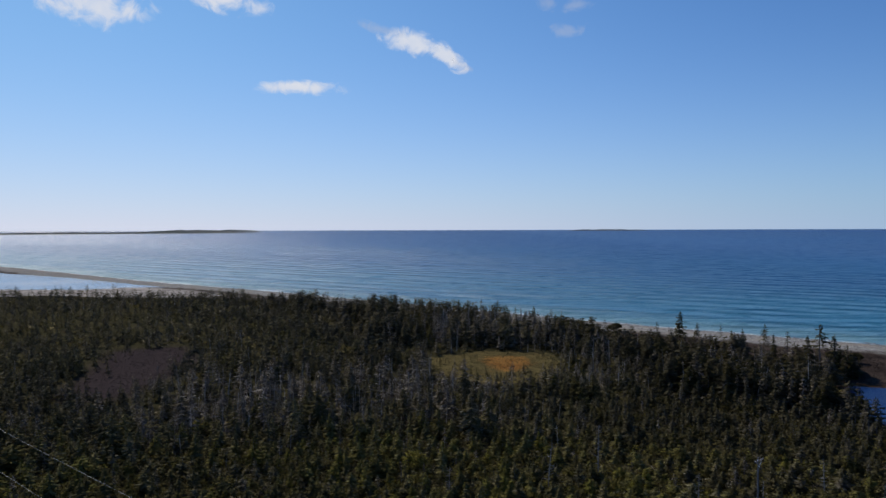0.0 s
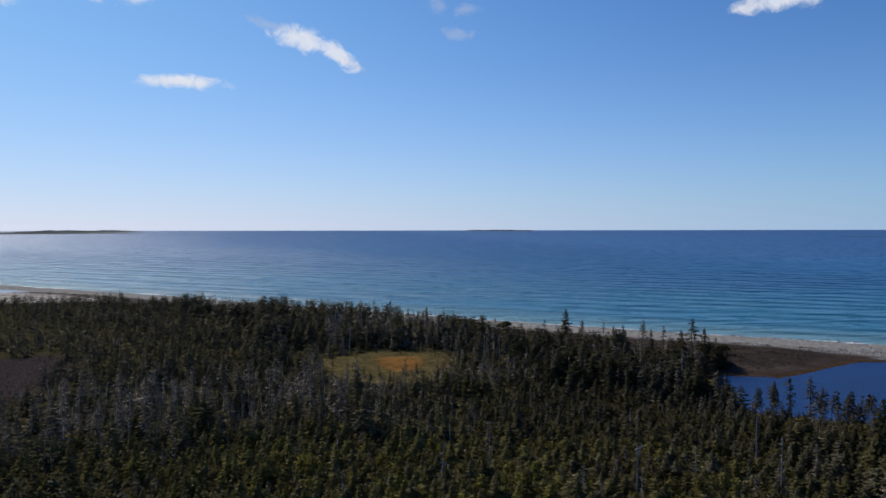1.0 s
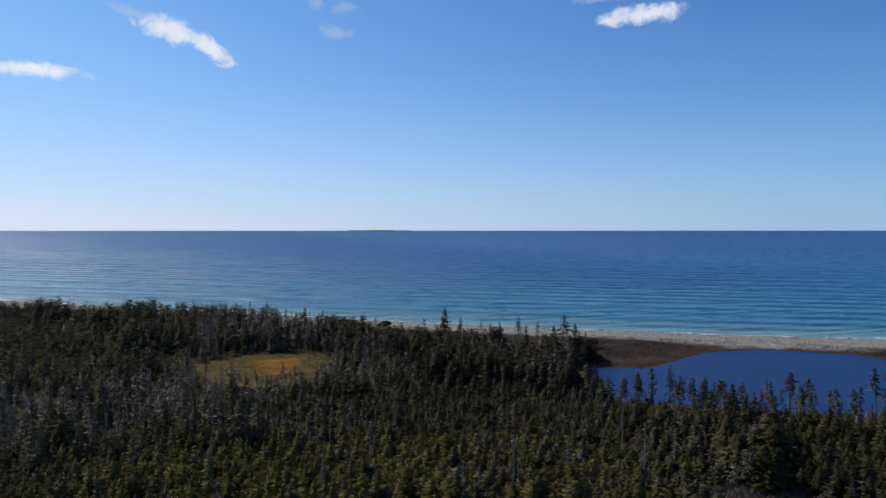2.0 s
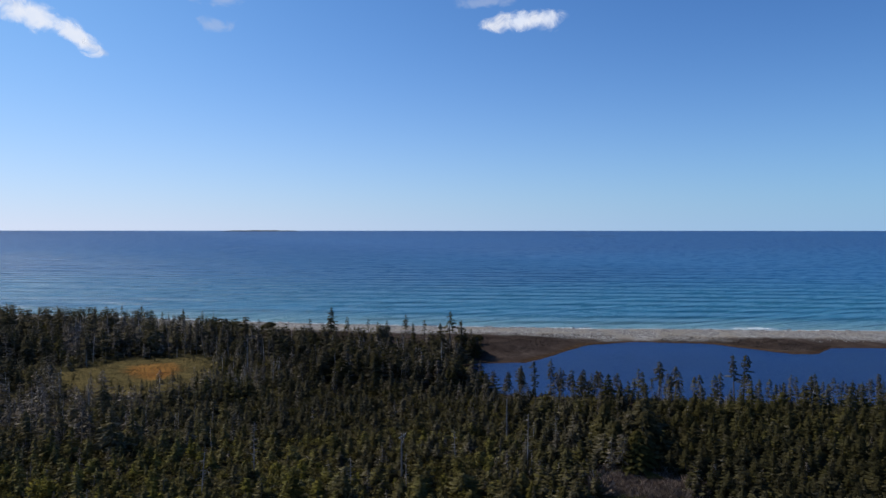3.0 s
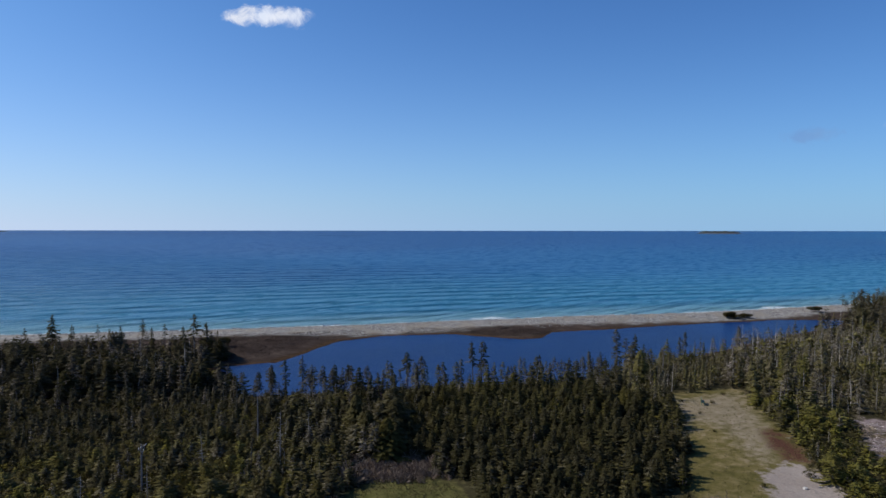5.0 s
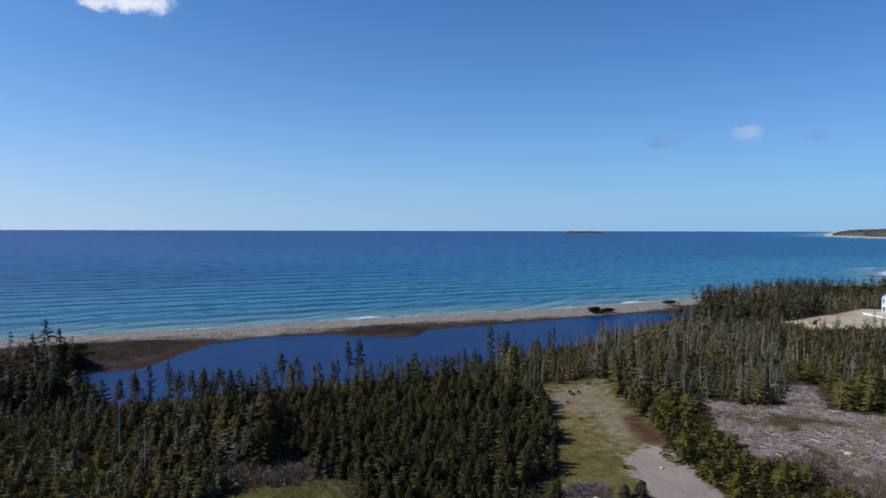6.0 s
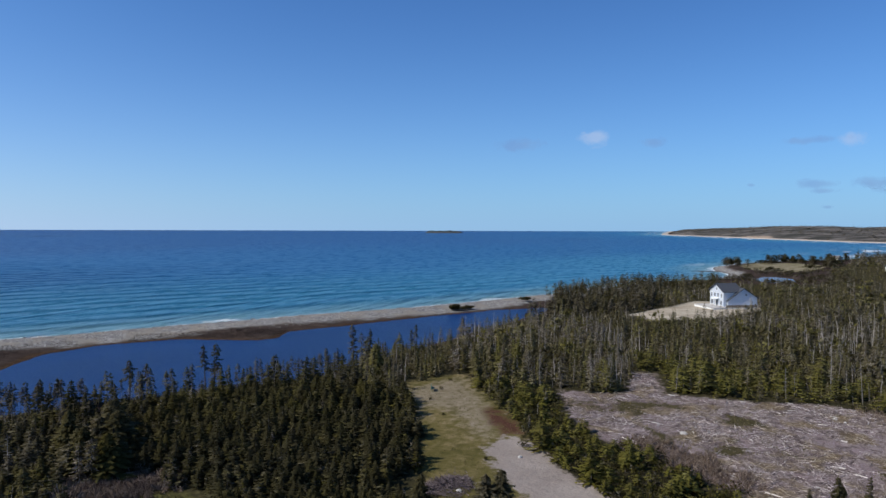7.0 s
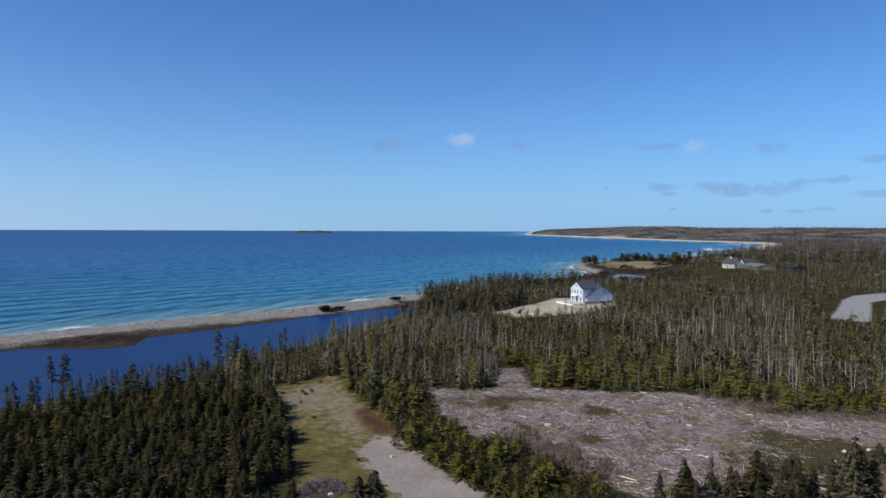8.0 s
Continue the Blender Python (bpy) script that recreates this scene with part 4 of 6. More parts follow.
# low undergrowth that closes the gaps between the trees
for r0, r1, spacing, lod in ((57, 84, 1.25, 2), (84, 118, 1.5, 2), (118, 165, 2.0, 3), (165, 260, 3.2, 4)):
    n = int(r1 / spacing) + 1
    gi, gj = np.meshgrid(np.arange(-n, n), np.arange(-n, n))
    ux_, uy_ = (gi.ravel() + g.uniform(-0.5, 0.5, gi.size)) * spacing, (gj.ravel() + g.uniform(-0.5, 0.5, gi.size)) * spacing
    rr, aa = np.hypot(ux_, uy_), np.degrees(np.arctan2(ux_, uy_))
    ok = (rr > r0) & (rr <= r1) & (aa > -36) & (aa < 114) & ~((aa > 92) & (rr < 84))
    ux_, uy_ = ux_[ok], uy_[ok]
    ok = ~open_ground(ux_, uy_)
    ux_, uy_ = ux_[ok], uy_[ok]
    uz_, tn = height(ux_, uy_), 0.42 + 0.3 * wobble(ux_, uy_, 17, 2.2)
    for x, y, z, t0 in zip(ux_, uy_, uz_, tn):
        old = math.degrees(math.atan2(x, y)) < 12 and math.hypot(x, y) > 100
        h = g.uniform(0.7, 1.25) * (1 + spacing * 0.12) * (1.9 if 35 < math.degrees(math.atan2(x, y)) < 74 and math.hypot(x, y) < 118 else 0.6 if old else 1.0)
        # lower and darker in tone: deep shade between these trees is coloured in
        if math.hypot(x, y) > 112 and math.atan2(x, y) > radians(62):
            h, t0 = h * 0.65, t0 * 0.5
        if -21 < math.degrees(math.atan2(x, y)) < 5 and 98 < math.hypot(x, y) < 132 and wobble(x, y, 13, 5.1) > -0.2:
            items.append((("twig", 2, int(g.integers(6))), x, y, z - 0.1, 0.9, 1.3, g.uniform(0, 6.28), (0, 0), 0.3, 1.0))
            continue
        young = 35 < math.degrees(math.atan2(x, y)) < 74 and math.hypot(x, y) < 118
        items.append((("shaggy", 3, int(g.integers(6))) if young else ("bush", lod, int(g.integers(6))), x, y, z - 0.1, h, h * g.uniform(1.1, 1.5), g.uniform(0, 6.28), (0, 0),
                      float(np.clip((0.1 if old else t0) + g.normal(0, 0.1), 0, 1)), float(np.clip(g.normal(0.2 if math.hypot(x, y) < 118 or old else 0.5, 0.15), 0, 0.9))))
# stunted spruces in the bog
for i in range(90):
    x, y = g.uniform(-4, 25), g.uniform(124, 160)
    d = float(sdf(np.array([x]), np.array([y]), BOG)[0])
    if d > 0 and (d < 4 or y < 138) and g.random() < 0.8:
        h = g.uniform(0.9, 2.6)
        items.append((("spruce", 2, int(g.integers(6))), x, y, float(height(np.array([x]), np.array([y]))[0]) - 0.05, h, h * 1.1, g.uniform(0, 6.28), (0, 0), g.uniform(0.1, 0.5), g.uniform(0, 0.4)))
# young spruces creeping in from the rim of the barren
for i in range(420):
    x, y = g.uniform(-80, -44), g.uniform(108, 168)
    d = float(sdf(np.array([x]), np.array([y]), BARREN)[0])
    if 0 < d < 5.5 and g.random() < 1.0 - d / 6.0:
        h = g.uniform(0.7, 2.6)
        items.append((("spruce", 3, int(g.integers(6))), x, y, float(height(np.array([x]), np.array([y]))[0]) - 0.05, h, h * 1.2, g.uniform(0, 6.28), (0, 0), g.uniform(0.1, 0.5), g.uniform(0, 0.4)))
# leafless heath on the barren and round the lawn
CUTSCRUB = [(68, -36), (67, -18), (74, -21), (84, -30), (92, -42), (84, -48)]
FRINGE = [(114, -19), (113, -26), (109, -35), (109, -49), (105, -49), (104, -32), (109, -22)]
HEDGEFOOT = [(86, 10), (90, 8), (86, 2), (79, -4), (77, -2), (80, 4)]
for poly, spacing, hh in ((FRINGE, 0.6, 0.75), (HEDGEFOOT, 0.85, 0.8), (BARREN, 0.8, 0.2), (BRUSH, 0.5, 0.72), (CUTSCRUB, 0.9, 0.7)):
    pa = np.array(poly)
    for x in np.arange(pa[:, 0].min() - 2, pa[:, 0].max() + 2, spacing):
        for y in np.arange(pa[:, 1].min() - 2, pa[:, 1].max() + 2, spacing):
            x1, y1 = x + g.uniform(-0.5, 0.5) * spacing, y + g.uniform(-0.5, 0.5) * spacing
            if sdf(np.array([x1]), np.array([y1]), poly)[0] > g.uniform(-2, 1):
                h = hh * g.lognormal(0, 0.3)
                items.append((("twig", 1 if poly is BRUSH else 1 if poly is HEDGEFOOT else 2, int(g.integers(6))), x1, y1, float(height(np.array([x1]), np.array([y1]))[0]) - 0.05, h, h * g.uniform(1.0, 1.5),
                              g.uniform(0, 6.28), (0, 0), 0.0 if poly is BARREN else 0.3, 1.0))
order = sorted((i for i, it in enumerate(items) if i < len(PR) and it[0][0] in ("spruce", "fir") and 62 < PR[i] < 110), key=lambda i: PR[i] if i < len(PR) else 1e9)
single = set(order[:80])
near_trees = [items[i] for i in sorted(single)]
items = [it for i, it in enumerate(items) if i not in single]
for name, kinds, label, cat in (
        ("spruce_forest", ("spruce", "fir", "mast", "round", "shaggy"), "dense dark green coastal spruce forest", "forest"),
        ("dying_spruces", ("sparse",), "grey-brown half-dead spruces among the forest", "forest"),
        ("dead_trunks", ("snag",), "weathered grey standing dead trunks in the forest", "dead trees"),
        ("shrubs", ("bush",), "yellow-green leafy shrubs between the young spruces", "shrubs"),
        ("bare_shrubs", ("twig",), "brown leafless twiggy shrubs between the spruces", "shrubs")):
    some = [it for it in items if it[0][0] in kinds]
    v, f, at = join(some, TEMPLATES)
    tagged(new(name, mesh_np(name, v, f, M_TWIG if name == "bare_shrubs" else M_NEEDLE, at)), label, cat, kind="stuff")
    print(name, len(some), len(f))

# ---------------------------------------------------------------- single things
def part(name, bm, material, parent, label=""):
    """Links a bmesh as one mesh object under a thing."""
    me = bpy.data.meshes.new(name)
    bm.to_mesh(me)
    bm.free()
    me.materials.append(material)
    ob = new(name, me)
    ob.parent = parent
    return tagged(ob, label)


def thing(name, m, label, category, group=""):
    ob = new(name)
    ob.matrix_basis = m
    return tagged(ob, label, category, group)


def box(bm, x0, y0, z0, x1, y1, z1, bevel=0.0):
    r = bmesh.ops.create_cube(bm, size=1.0, matrix=Matrix.Translation(((x0 + x1) / 2, (y0 + y1) / 2, (z0 + z1) / 2))
                              @ Matrix.Diagonal((abs(x1 - x0), abs(y1 - y0), abs(z1 - z0), 1)))
    if bevel:
        bmesh.ops.bevel(bm, geom=list({e for v in r["verts"] for e in v.link_edges}), offset=bevel, segments=1, affect="EDGES")
    return bm


def prism(bm, outline, axis, lo, hi):
    """An outline of (u, z) pushed along x (axis 0) or y (axis 1)."""
    def at(u, z, d):
        return (d, u, z) if axis == 0 else (u, d, z)
    a = [bm.verts.new(at(u, z, lo)) for u, z in outline]
    b = [bm.verts.new(at(u, z, hi)) for u, z in outline]
    bm.faces.new(a)
    bm.faces.new(b[::-1])
    for i in range(len(a)):
        j = (i + 1) % len(a)
        bm.faces.new((a[j], a[i], b[i], b[j]))
    bmesh.ops.recalc_face_normals(bm, faces=bm.faces[:])
    return bm


def rod(bm, p, q, r0, r1, sides=8):
    """A tapered round bar from p to q."""
    p, q = Vector(p), Vector(q)
    m = Matrix.Translation((p + q) / 2) @ (q - p).to_track_quat("Z", "Y").to_matrix().to_4x4()
    bmesh.ops.create_cone(bm, cap_ends=True, segments=sides, radius1=r0, radius2=r1, depth=(q - p).length, matrix=m)
    return bm


def lump(bm, c, size, seed, rough=0.25, sub=2, flat=True):
    """An uneven stone or mound."""
    r = bmesh.ops.create_icosphere(bm, subdivisions=sub, radius=1.0)
    for v in r["verts"]:
        n = noise.noise(v.co * 1.3 + Vector((seed, seed * 0.7, 0))) + 0.5 * noise.noise(v.co * 3.1 + Vector((0, seed, 0)))
        v.co *= 1 + rough * n
        v.co = Vector((v.co.x * size[0], v.co.y * size[1], v.co.z * size[2])) + Vector(c)
    return bm


def level(x, y):
    return float(height(np.array([x]), np.array([y]))[0])


def ground_pose(x, y, turn=0.0, scale=1.0, sink=0.0):
    return pose(x, y, level(x, y) - sink, 0, 0, turn) @ Matrix.Diagonal((scale, scale, scale, 1))


M_BARK = plain("spruce bark", (0.13, 0.105, 0.085), 0.95, 0.1, 0.4, 3.0)
M_SIDING = plain("white painted siding", (0.56, 0.60, 0.66), 0.6, 0.3, 0.05, 0.8)
M_SHINGLE = plain("dark slate-blue roof shingles", (0.06, 0.066, 0.08), 0.9, 0.15, 0.25, 4.0)
M_TRIM = plain("white trim", (0.82, 0.82, 0.8), 0.5, 0.3, 0.04, 2.0)
# blue-grey base paints the sky's reflection onto the panes
M_GLASS = plain("window glass, sky sheen in colour", (0.13, 0.15, 0.18), 0.08, 0.5, 0.2, 0.6)
M_DECK = plain("pale weathered deck boards", (0.50, 0.47, 0.43), 0.85, 0.2, 0.15, 3.0)
M_LATTICE = plain("brown timber skirting", (0.20, 0.165, 0.13), 0.9, 0.15, 0.25, 3.0)
M_CREAM = plain("cream painted siding", (0.72, 0.68, 0.58), 0.7, 0.25, 0.06, 0.8)
M_DARKWALL = plain("dark stained boarding", (0.035, 0.032, 0.035), 0.8, 0.2, 0.3, 2.0)
M_GREYROOF = plain("weathered grey roofing", (0.17, 0.155, 0.145), 0.9, 0.15, 0.2, 1.0)
M_POLE = plain("grey weathered pole timber", (0.17, 0.15, 0.135), 0.9, 0.1, 0.3, 4.0)
M_METAL = plain("dull galvanised metal", (0.45, 0.45, 0.44), 0.45, 0.5, 0.1, 6.0, 0.8)
M_CERAMIC = plain("pale glazed porcelain", (0.7, 0.68, 0.64), 0.2, 0.5, 0.1, 6.0)
M_ROCK = plain("pale granite", (0.50, 0.47, 0.43), 0.9, 0.2, 0.35, 1.6, 0.0, 0.05)
M_DARKROCK = plain("dark sea rock", (0.10, 0.09, 0.08), 0.85, 0.25, 0.4, 0.3, 0.0, 0.1)
M_GREEN = plain("dull green painted wood", (0.06, 0.13, 0.085), 0.7, 0.25, 0.2, 4.0)
M_STICK = plain("sun-bleached slash wood", (0.34, 0.29, 0.265), 0.95, 0.1, 0.45, 1.3)
M_BLEACH = plain("bone-white dead wood", (0.62, 0.57, 0.51), 0.9, 0.1, 0.2, 2.0)
M_WIRE = plain("pale aluminium cable", (0.30, 0.30, 0.29), 0.5, 0.4, 0.1, 9.0, 0.3)
M_STRAW = Mat("dry grass", 0.95, 0.08)
M_STRAW.color(M_STRAW.ramp(M_STRAW.island(), [(0.0, (0.06, 0.052, 0.020)), (0.5, (0.108, 0.09, 0.038)), (1.0, (0.19, 0.152, 0.08))]))
M_STRAW = M_STRAW.m


def tree_proto(name, key, tone, dry, label, group, crown="crown"):
    """A single spruce one metre high, with its trunk and its crown."""
    v, f, b, nn = TEMPLATES[key]
    top = thing(name, Matrix(), label, "tree", group)
    stem = part("trunk", rod(bmesh.new(), (0, 0, -0.04), (0, 0, 0.96), 0.017, 0.004, 7), M_BARK, top)
    leafy_faces = f[b[f[:, 0]] < 0.5]
    keep = np.unique(leafy_faces)
    at = np.zeros(len(v), int)
    at[keep] = np.arange(len(keep))
    n = len(keep)
    me = mesh_np(crown, v[keep], at[leafy_faces], M_NEEDLE, [("bark", np.zeros(n)), ("tone", np.full(n, tone)), ("dry", np.full(n, dry)), ("soft", nn[keep])])
    ob = new(crown, me)
    ob.parent = top
    return top


def tree_matrix(x, y, h, w, turn, lean=(0, 0), sink=0.06):
    m = pose(x, y, level(x, y) - sink, math.degrees(-lean[1]), math.degrees(lean[0]), math.degrees(turn))
    return m @ Matrix.Diagonal((w, w, h, 1))


def copy_at(ob, m):
    """A copy at the pose and size m, whatever the first one's size."""
    return copy_thing(ob, m @ Matrix.Diagonal((1 / ob.scale[0], 1 / ob.scale[1], 1 / ob.scale[2], 1)))


# the spruces that stand nearest, one by one
for s in range(6):
    TEMPLATES["tall", 0, s] = spruce(rng, 14, 6, 4, rng.uniform(0.12, 0.18), 0.6, rng.uniform(0.3, 0.55), 0.08, 0.6, 0.15)
LAB_YOUNG = "young olive-green spruce in the dense thicket"
protos = {}
for it in near_trees:
    (kind, q, s), x, y, z, h, w, turn, lean, tone, dry = it
    band = min(2, int(tone * 3))
    if (s, band) not in protos:
        protos[s, band] = tree_proto("spruce_tree", ("fir", 0, s), 0.25 + 0.25 * band, 0.08,
                                     ("young dark green spruce in the dense thicket", LAB_YOUNG, "young yellowish-green spruce in the dense thicket")[band],
                                     "young spruces in the thicket")
        protos[s, band].matrix_basis = tree_matrix(x, y, h, w, turn, lean)
    else:
        copy_at(protos[s, band], tree_matrix(x, y, h, w, turn, lean))

# slender ragged trees along the pond, dark ones on the shore ridge
def ragged_trees(places, group, label, hmin, hmax, kinds, seed, wide=1.0):
    g = np.random.default_rng(seed)
    made = {}
    for x, y in places:
        s, kind = int(g.integers(6)), kinds[int(g.integers(len(kinds)))]
        h = g.uniform(hmin, hmax)
        m = tree_matrix(x, y, h, h * g.uniform(0.85, 1.2) * wide, g.uniform(0, 6.28), g.normal(0, 0.03, 2))
        if (s, kind) in made:
            copy_at(made[s, kind], m)
        else:
            made[s, kind] = tree_proto("spruce_tree", (kind, 0, s), 0.28, g.uniform(0.1, 0.45), label, group)
            made[s, kind].matrix_basis = m


BANK = [(89.0, 90.6, 7.9), (91.2, 89.1, 7.1), (99.1, 83.5, 9.5), (100.2, 82.6, 9.1), (109.8, 76.4, 6.3), (113.3, 73.9, 5.1), (125.1, 71.7, 5.5), (130.0, 71.0, 9.7), (132.7, 70.7, 7.6), (136.1, 70.4, 8.2), (81.1, 96.4, 5.5), (85.3, 92.8, 4.2), (74.3, 101.8, 7.8), (72.1, 103.4, 7.1), (69.6, 105.0, 6.3)]
for k_, (x, y, h) in enumerate(BANK):
    ragged_trees([(x, y)], "tall spruces on the pond bank", "tall slender spruce with sparse ragged crown on the pond bank", h * 0.97, h * 1.03, ("tall", "mast"), 121 + k_)
ragged_trees([(137, 71.5), (133, 69), (157, 68.5), (178, 64), (113, 65), (66, 99), (74, 99), (85, 84), (122, 66), (148, 66)],
             "tall spruces on the pond bank", "tall slender spruce with sparse ragged crown on the pond bank", 5.0, 7.0, ("tall", "mast"), 21)
RIDGE = [(77.9, 146.6, 10.6), (80.3, 145.3, 8.6), (82.4, 144.1, 6.7), (84.2, 143.1, 4.7), (79.2, 153.8, 6.1), (75.6, 155.6, 6.6), (75.8, 167.6, 7.0), (71.9, 169.4, 5.5), (67.3, 171.2, 6.0), (62.1, 173.2, 6.5), (58.2, 174.6, 8.9), (53.0, 176.2, 6.2), (69.3, 170.5, 5.0), (73.1, 156.8, 6.0), (11.7, 223.7, 7.7), (17.4, 223.3, 7.2), (28.4, 222.2, 5.6), (33.6, 221.5, 4.4), (22.6, 222.9, 4.8), (6.4, 223.9, 5.9), (1.1, 224.0, 5.7)]
for k_, (x, y, h) in enumerate(RIDGE):
    ragged_trees([(x, y)], "dark spruces on the shore ridge", "dark wind-beaten spruce on the shore ridge", h * 0.97, h * 1.03, ("mast", "spruce", "tall")[k_ % 3:k_ % 3 + 1], 221 + k_)
ragged_trees([(62.8, 20.3), (63.6, 19.2)], "young spruces beside the track", "broad bushy dark young spruce beside the gravel track", 3.4, 3.9, ("fir",), 22, 1.9)
ragged_trees([(61, 26.4), (74, -11), (77.5, -18.4), (82.5, -30)], "young spruces beside the track", "bushy dark young spruce beside the open ground", 2.7, 3.4, ("fir",), 23, 1.4)
for k_, (x, y, h) in enumerate([(69.6, -7.7, 3.7), (71.3, -10.3, 4.7), (72.9, -12.9, 4.6), (69.6, -14.3, 4.7), (71.1, -16.7, 5.9), (67.6, -18.2, 5.0), (69.2, -19.9, 5.9), (70.8, -21.8, 4.7), (66.9, -24.0, 8.6), (68.2, -26.1, 6.6), (69.1, -11.2, 3.3), (68.3, -22.9, 4.6)]):
    ragged_trees([(x, y)], "young spruces beside the track", "slender dark young spruce beside the clear-cut", h * 0.97, h * 1.03, ("fir", "spruce"), 161 + k_, 0.8)
g = np.random.default_rng(27)
CORNER = [(76, -13), (82, -20), (85, -29), (93, -40), (88, -49), (72, -38), (67, -16)]
cand = [(g.uniform(66, 94), g.uniform(-50, -12)) for _ in range(260)]
ragged_trees([p for p in cand if sdf(p[0], p[1], CORNER) > 0][:80],
             "young spruces beside the track", "small dark young spruce among the slash", 1.0, 2.6, ("fir", "spruce"), 29, 1.6)
g = np.random.default_rng(28)
LOW_GROWTH = []
for i, (x, y) in enumerate([(586, -4), (578, -10), (600, -28), (618, -34), (628, -40), (640, -47), (648, -50), (625, -52), (608, -58), (600, -66), (580, -70), (560, -76), (545, -66), (530, -60), (520, -54), (515, -30)]):
    w = g.uniform(4.0, 7.5)
    LOW_GROWTH.append((x, y, w * 0.72, w))
SPINE = [(590, -2), (584, -8), (566, -16), (612, -36), (632, -44), (657, -51), (634, -58), (616, -62), (592, -68), (566, -74), (548, -72), (650, -80), (676, -100)]
ragged_trees([(x + g.uniform(-9, 9), y + g.uniform(-5, 5)) for x, y in SPINE for _ in range(3)],
             "dark spruces on the point", "dark dense spruce on the grassy point", 5.5, 8.0, ("round",), 24, 1.9)
ragged_trees([(268, 57), (290, 62), (312, 66), (305, 55), (345, 50), (373, 36), (352, 42), (330, 57)],
             "spruces above the beach", "dark green spruce at the top of the beach", 5.0, 7.6, ("spruce", "tall"), 25)


def dead_tree(rng2, h, label, group):
    """A standing dead tree: a stem of bark and separate broken limbs."""
    top = thing("dead_tree", Matrix(), label, "dead tree", group)
    bend = rng2.uniform(-0.25, 0.25, 2)
    bm = rod(bmesh.new(), (0, 0, -0.3), (bend[0], bend[1], h * 0.55), 0.07, 0.05, 7)
    rod(bm, (bend[0], bend[1], h * 0.55), (bend[0] * 2, bend[1] * 2, h), 0.05, 0.015, 7)
    part("trunk", bm, M_DEAD, top)
    for i in range(24):
        z = h * rng2.uniform(0.25, 0.97)
        a, r = rng2.uniform(0, 6.28), rng2.uniform(0.35, 1.0) * (1.2 - z / h * 0.7)
        x0, y0 = bend[0] * z / h * 1.9, bend[1] * z / h * 1.9
        mid = (x0 + math.cos(a) * r * 0.55, y0 + math.sin(a) * r * 0.55, z + r * rng2.uniform(-0.1, 0.2))
        lb = rod(bmesh.new(), (x0, y0, z), mid, 0.028, 0.02, 5)
        rod(lb, mid, (x0 + math.cos(a + 0.3) * r, y0 + math.sin(a + 0.3) * r, mid[2] + r * rng2.uniform(-0.3, 0.2)), 0.02, 0.009, 5)
        part("limb", lb, M_DEAD, top)
    return top


g = np.random.default_rng(31)
deads = [dead_tree(g, h, "bleached grey dead tree with broken limbs", "dead standing trees") for h in (5.6, 6.4, 7.4, 9.2)]
for i, (x, y, s, k) in enumerate([(11, 74.5, 1.0, 0), (17, 77.5, 1.05, 1), (38.5, 71, 0.8, 0), (45, 66, 1.0, 1), (52, 70, 0.8, 0), (0.5, 72, 0.7, 0), (30, 66, 0.7, 1), (25, 69, 0.7, 0),
                                  (121.5, -16, 1.05, 3), (121, -38, 1.0, 3), (117, -9.5, 0.8, 1), (119.5, -20, 0.9, 2), (116, 6.2, 0.7, 1), (124, -29, 1.0, 2),
                                  (121, -11, 0.7, 0), (117.5, 3, 0.75, 0), (112, 27, 0.8, 2), (108, 33, 0.75, 1), (118, 16.8, 0.7, 2), (126, 20, 0.8, 2),
                                  (118, -33, 1.05, 1), (114, -40, 1.0, 2), (98, 80, 0.85, 1), (118, 70, 0.9, 0), (126, 66, 0.8, 1), (90, 90, 0.8, 1)]):
    m = ground_pose(x, y, 67 * i, s, 0.1)
    if deads[k].matrix_basis == Matrix():
        deads[k].matrix_basis = m
    else:
        copy_at(deads[k], m)


# ---------------------------------------------------------------- shrubs on the beach and in the field
def shrub(name, x, y, h, w, tone, label, seed, leaves=420, category="shrub", group=""):
    g2 = np.random.default_rng(seed)
    top = thing(name, pose(x, y, level(x, y) - 0.05), label, category, group)
    v, f, b, nn = bush(g2, leaves * 2, False, 0.7)
    me = mesh_np("foliage", v * (w, w, h), f, M_NEEDLE, [("bark", np.zeros(len(v))), ("tone", np.full(len(v), tone)), ("dry", np.full(len(v), 0.1)), ("soft", nn)])
    ob = new("foliage", me)
    ob.parent = top
    bm = bmesh.new()
    for i in range(6):
        a = i * 1.05
        rod(bm, (0.05 * math.cos(a), 0.05 * math.sin(a), -0.1), (0.35 * w * math.cos(a), 0.35 * w * math.sin(a), 0.4 * h), 0.03, 0.012, 5)
    part("stems", bm, M_BARK, top)
    return top


for i, (x, y, h, w) in enumerate([(234, 86.6, 2.5, 5.6), (238.5, 84, 1.7, 3.6), (265, 70, 2.0, 3.6), (272, 58, 2.2, 3.6), (49, 202, 2.6, 4.0), (89, 153, 2.4, 3.6), (86, 157, 2.0, 3.0),
                                  (33, 186, 2.4, 3.2), (284, 57, 2.4, 3.6)]):
    shrub("beach_shrub", x, y, h, w, 0.12, "low dark evergreen shrub on the shingle bank", 40 + i, 700, group="shrubs on the beach")
for i, (x, y, h, w) in enumerate(LOW_GROWTH):
    shrub("shore_thicket", x, y, h, w, 0.12, "rounded dark evergreen thicket on the grassy point", 80 + i, 160, group="thickets on the point")
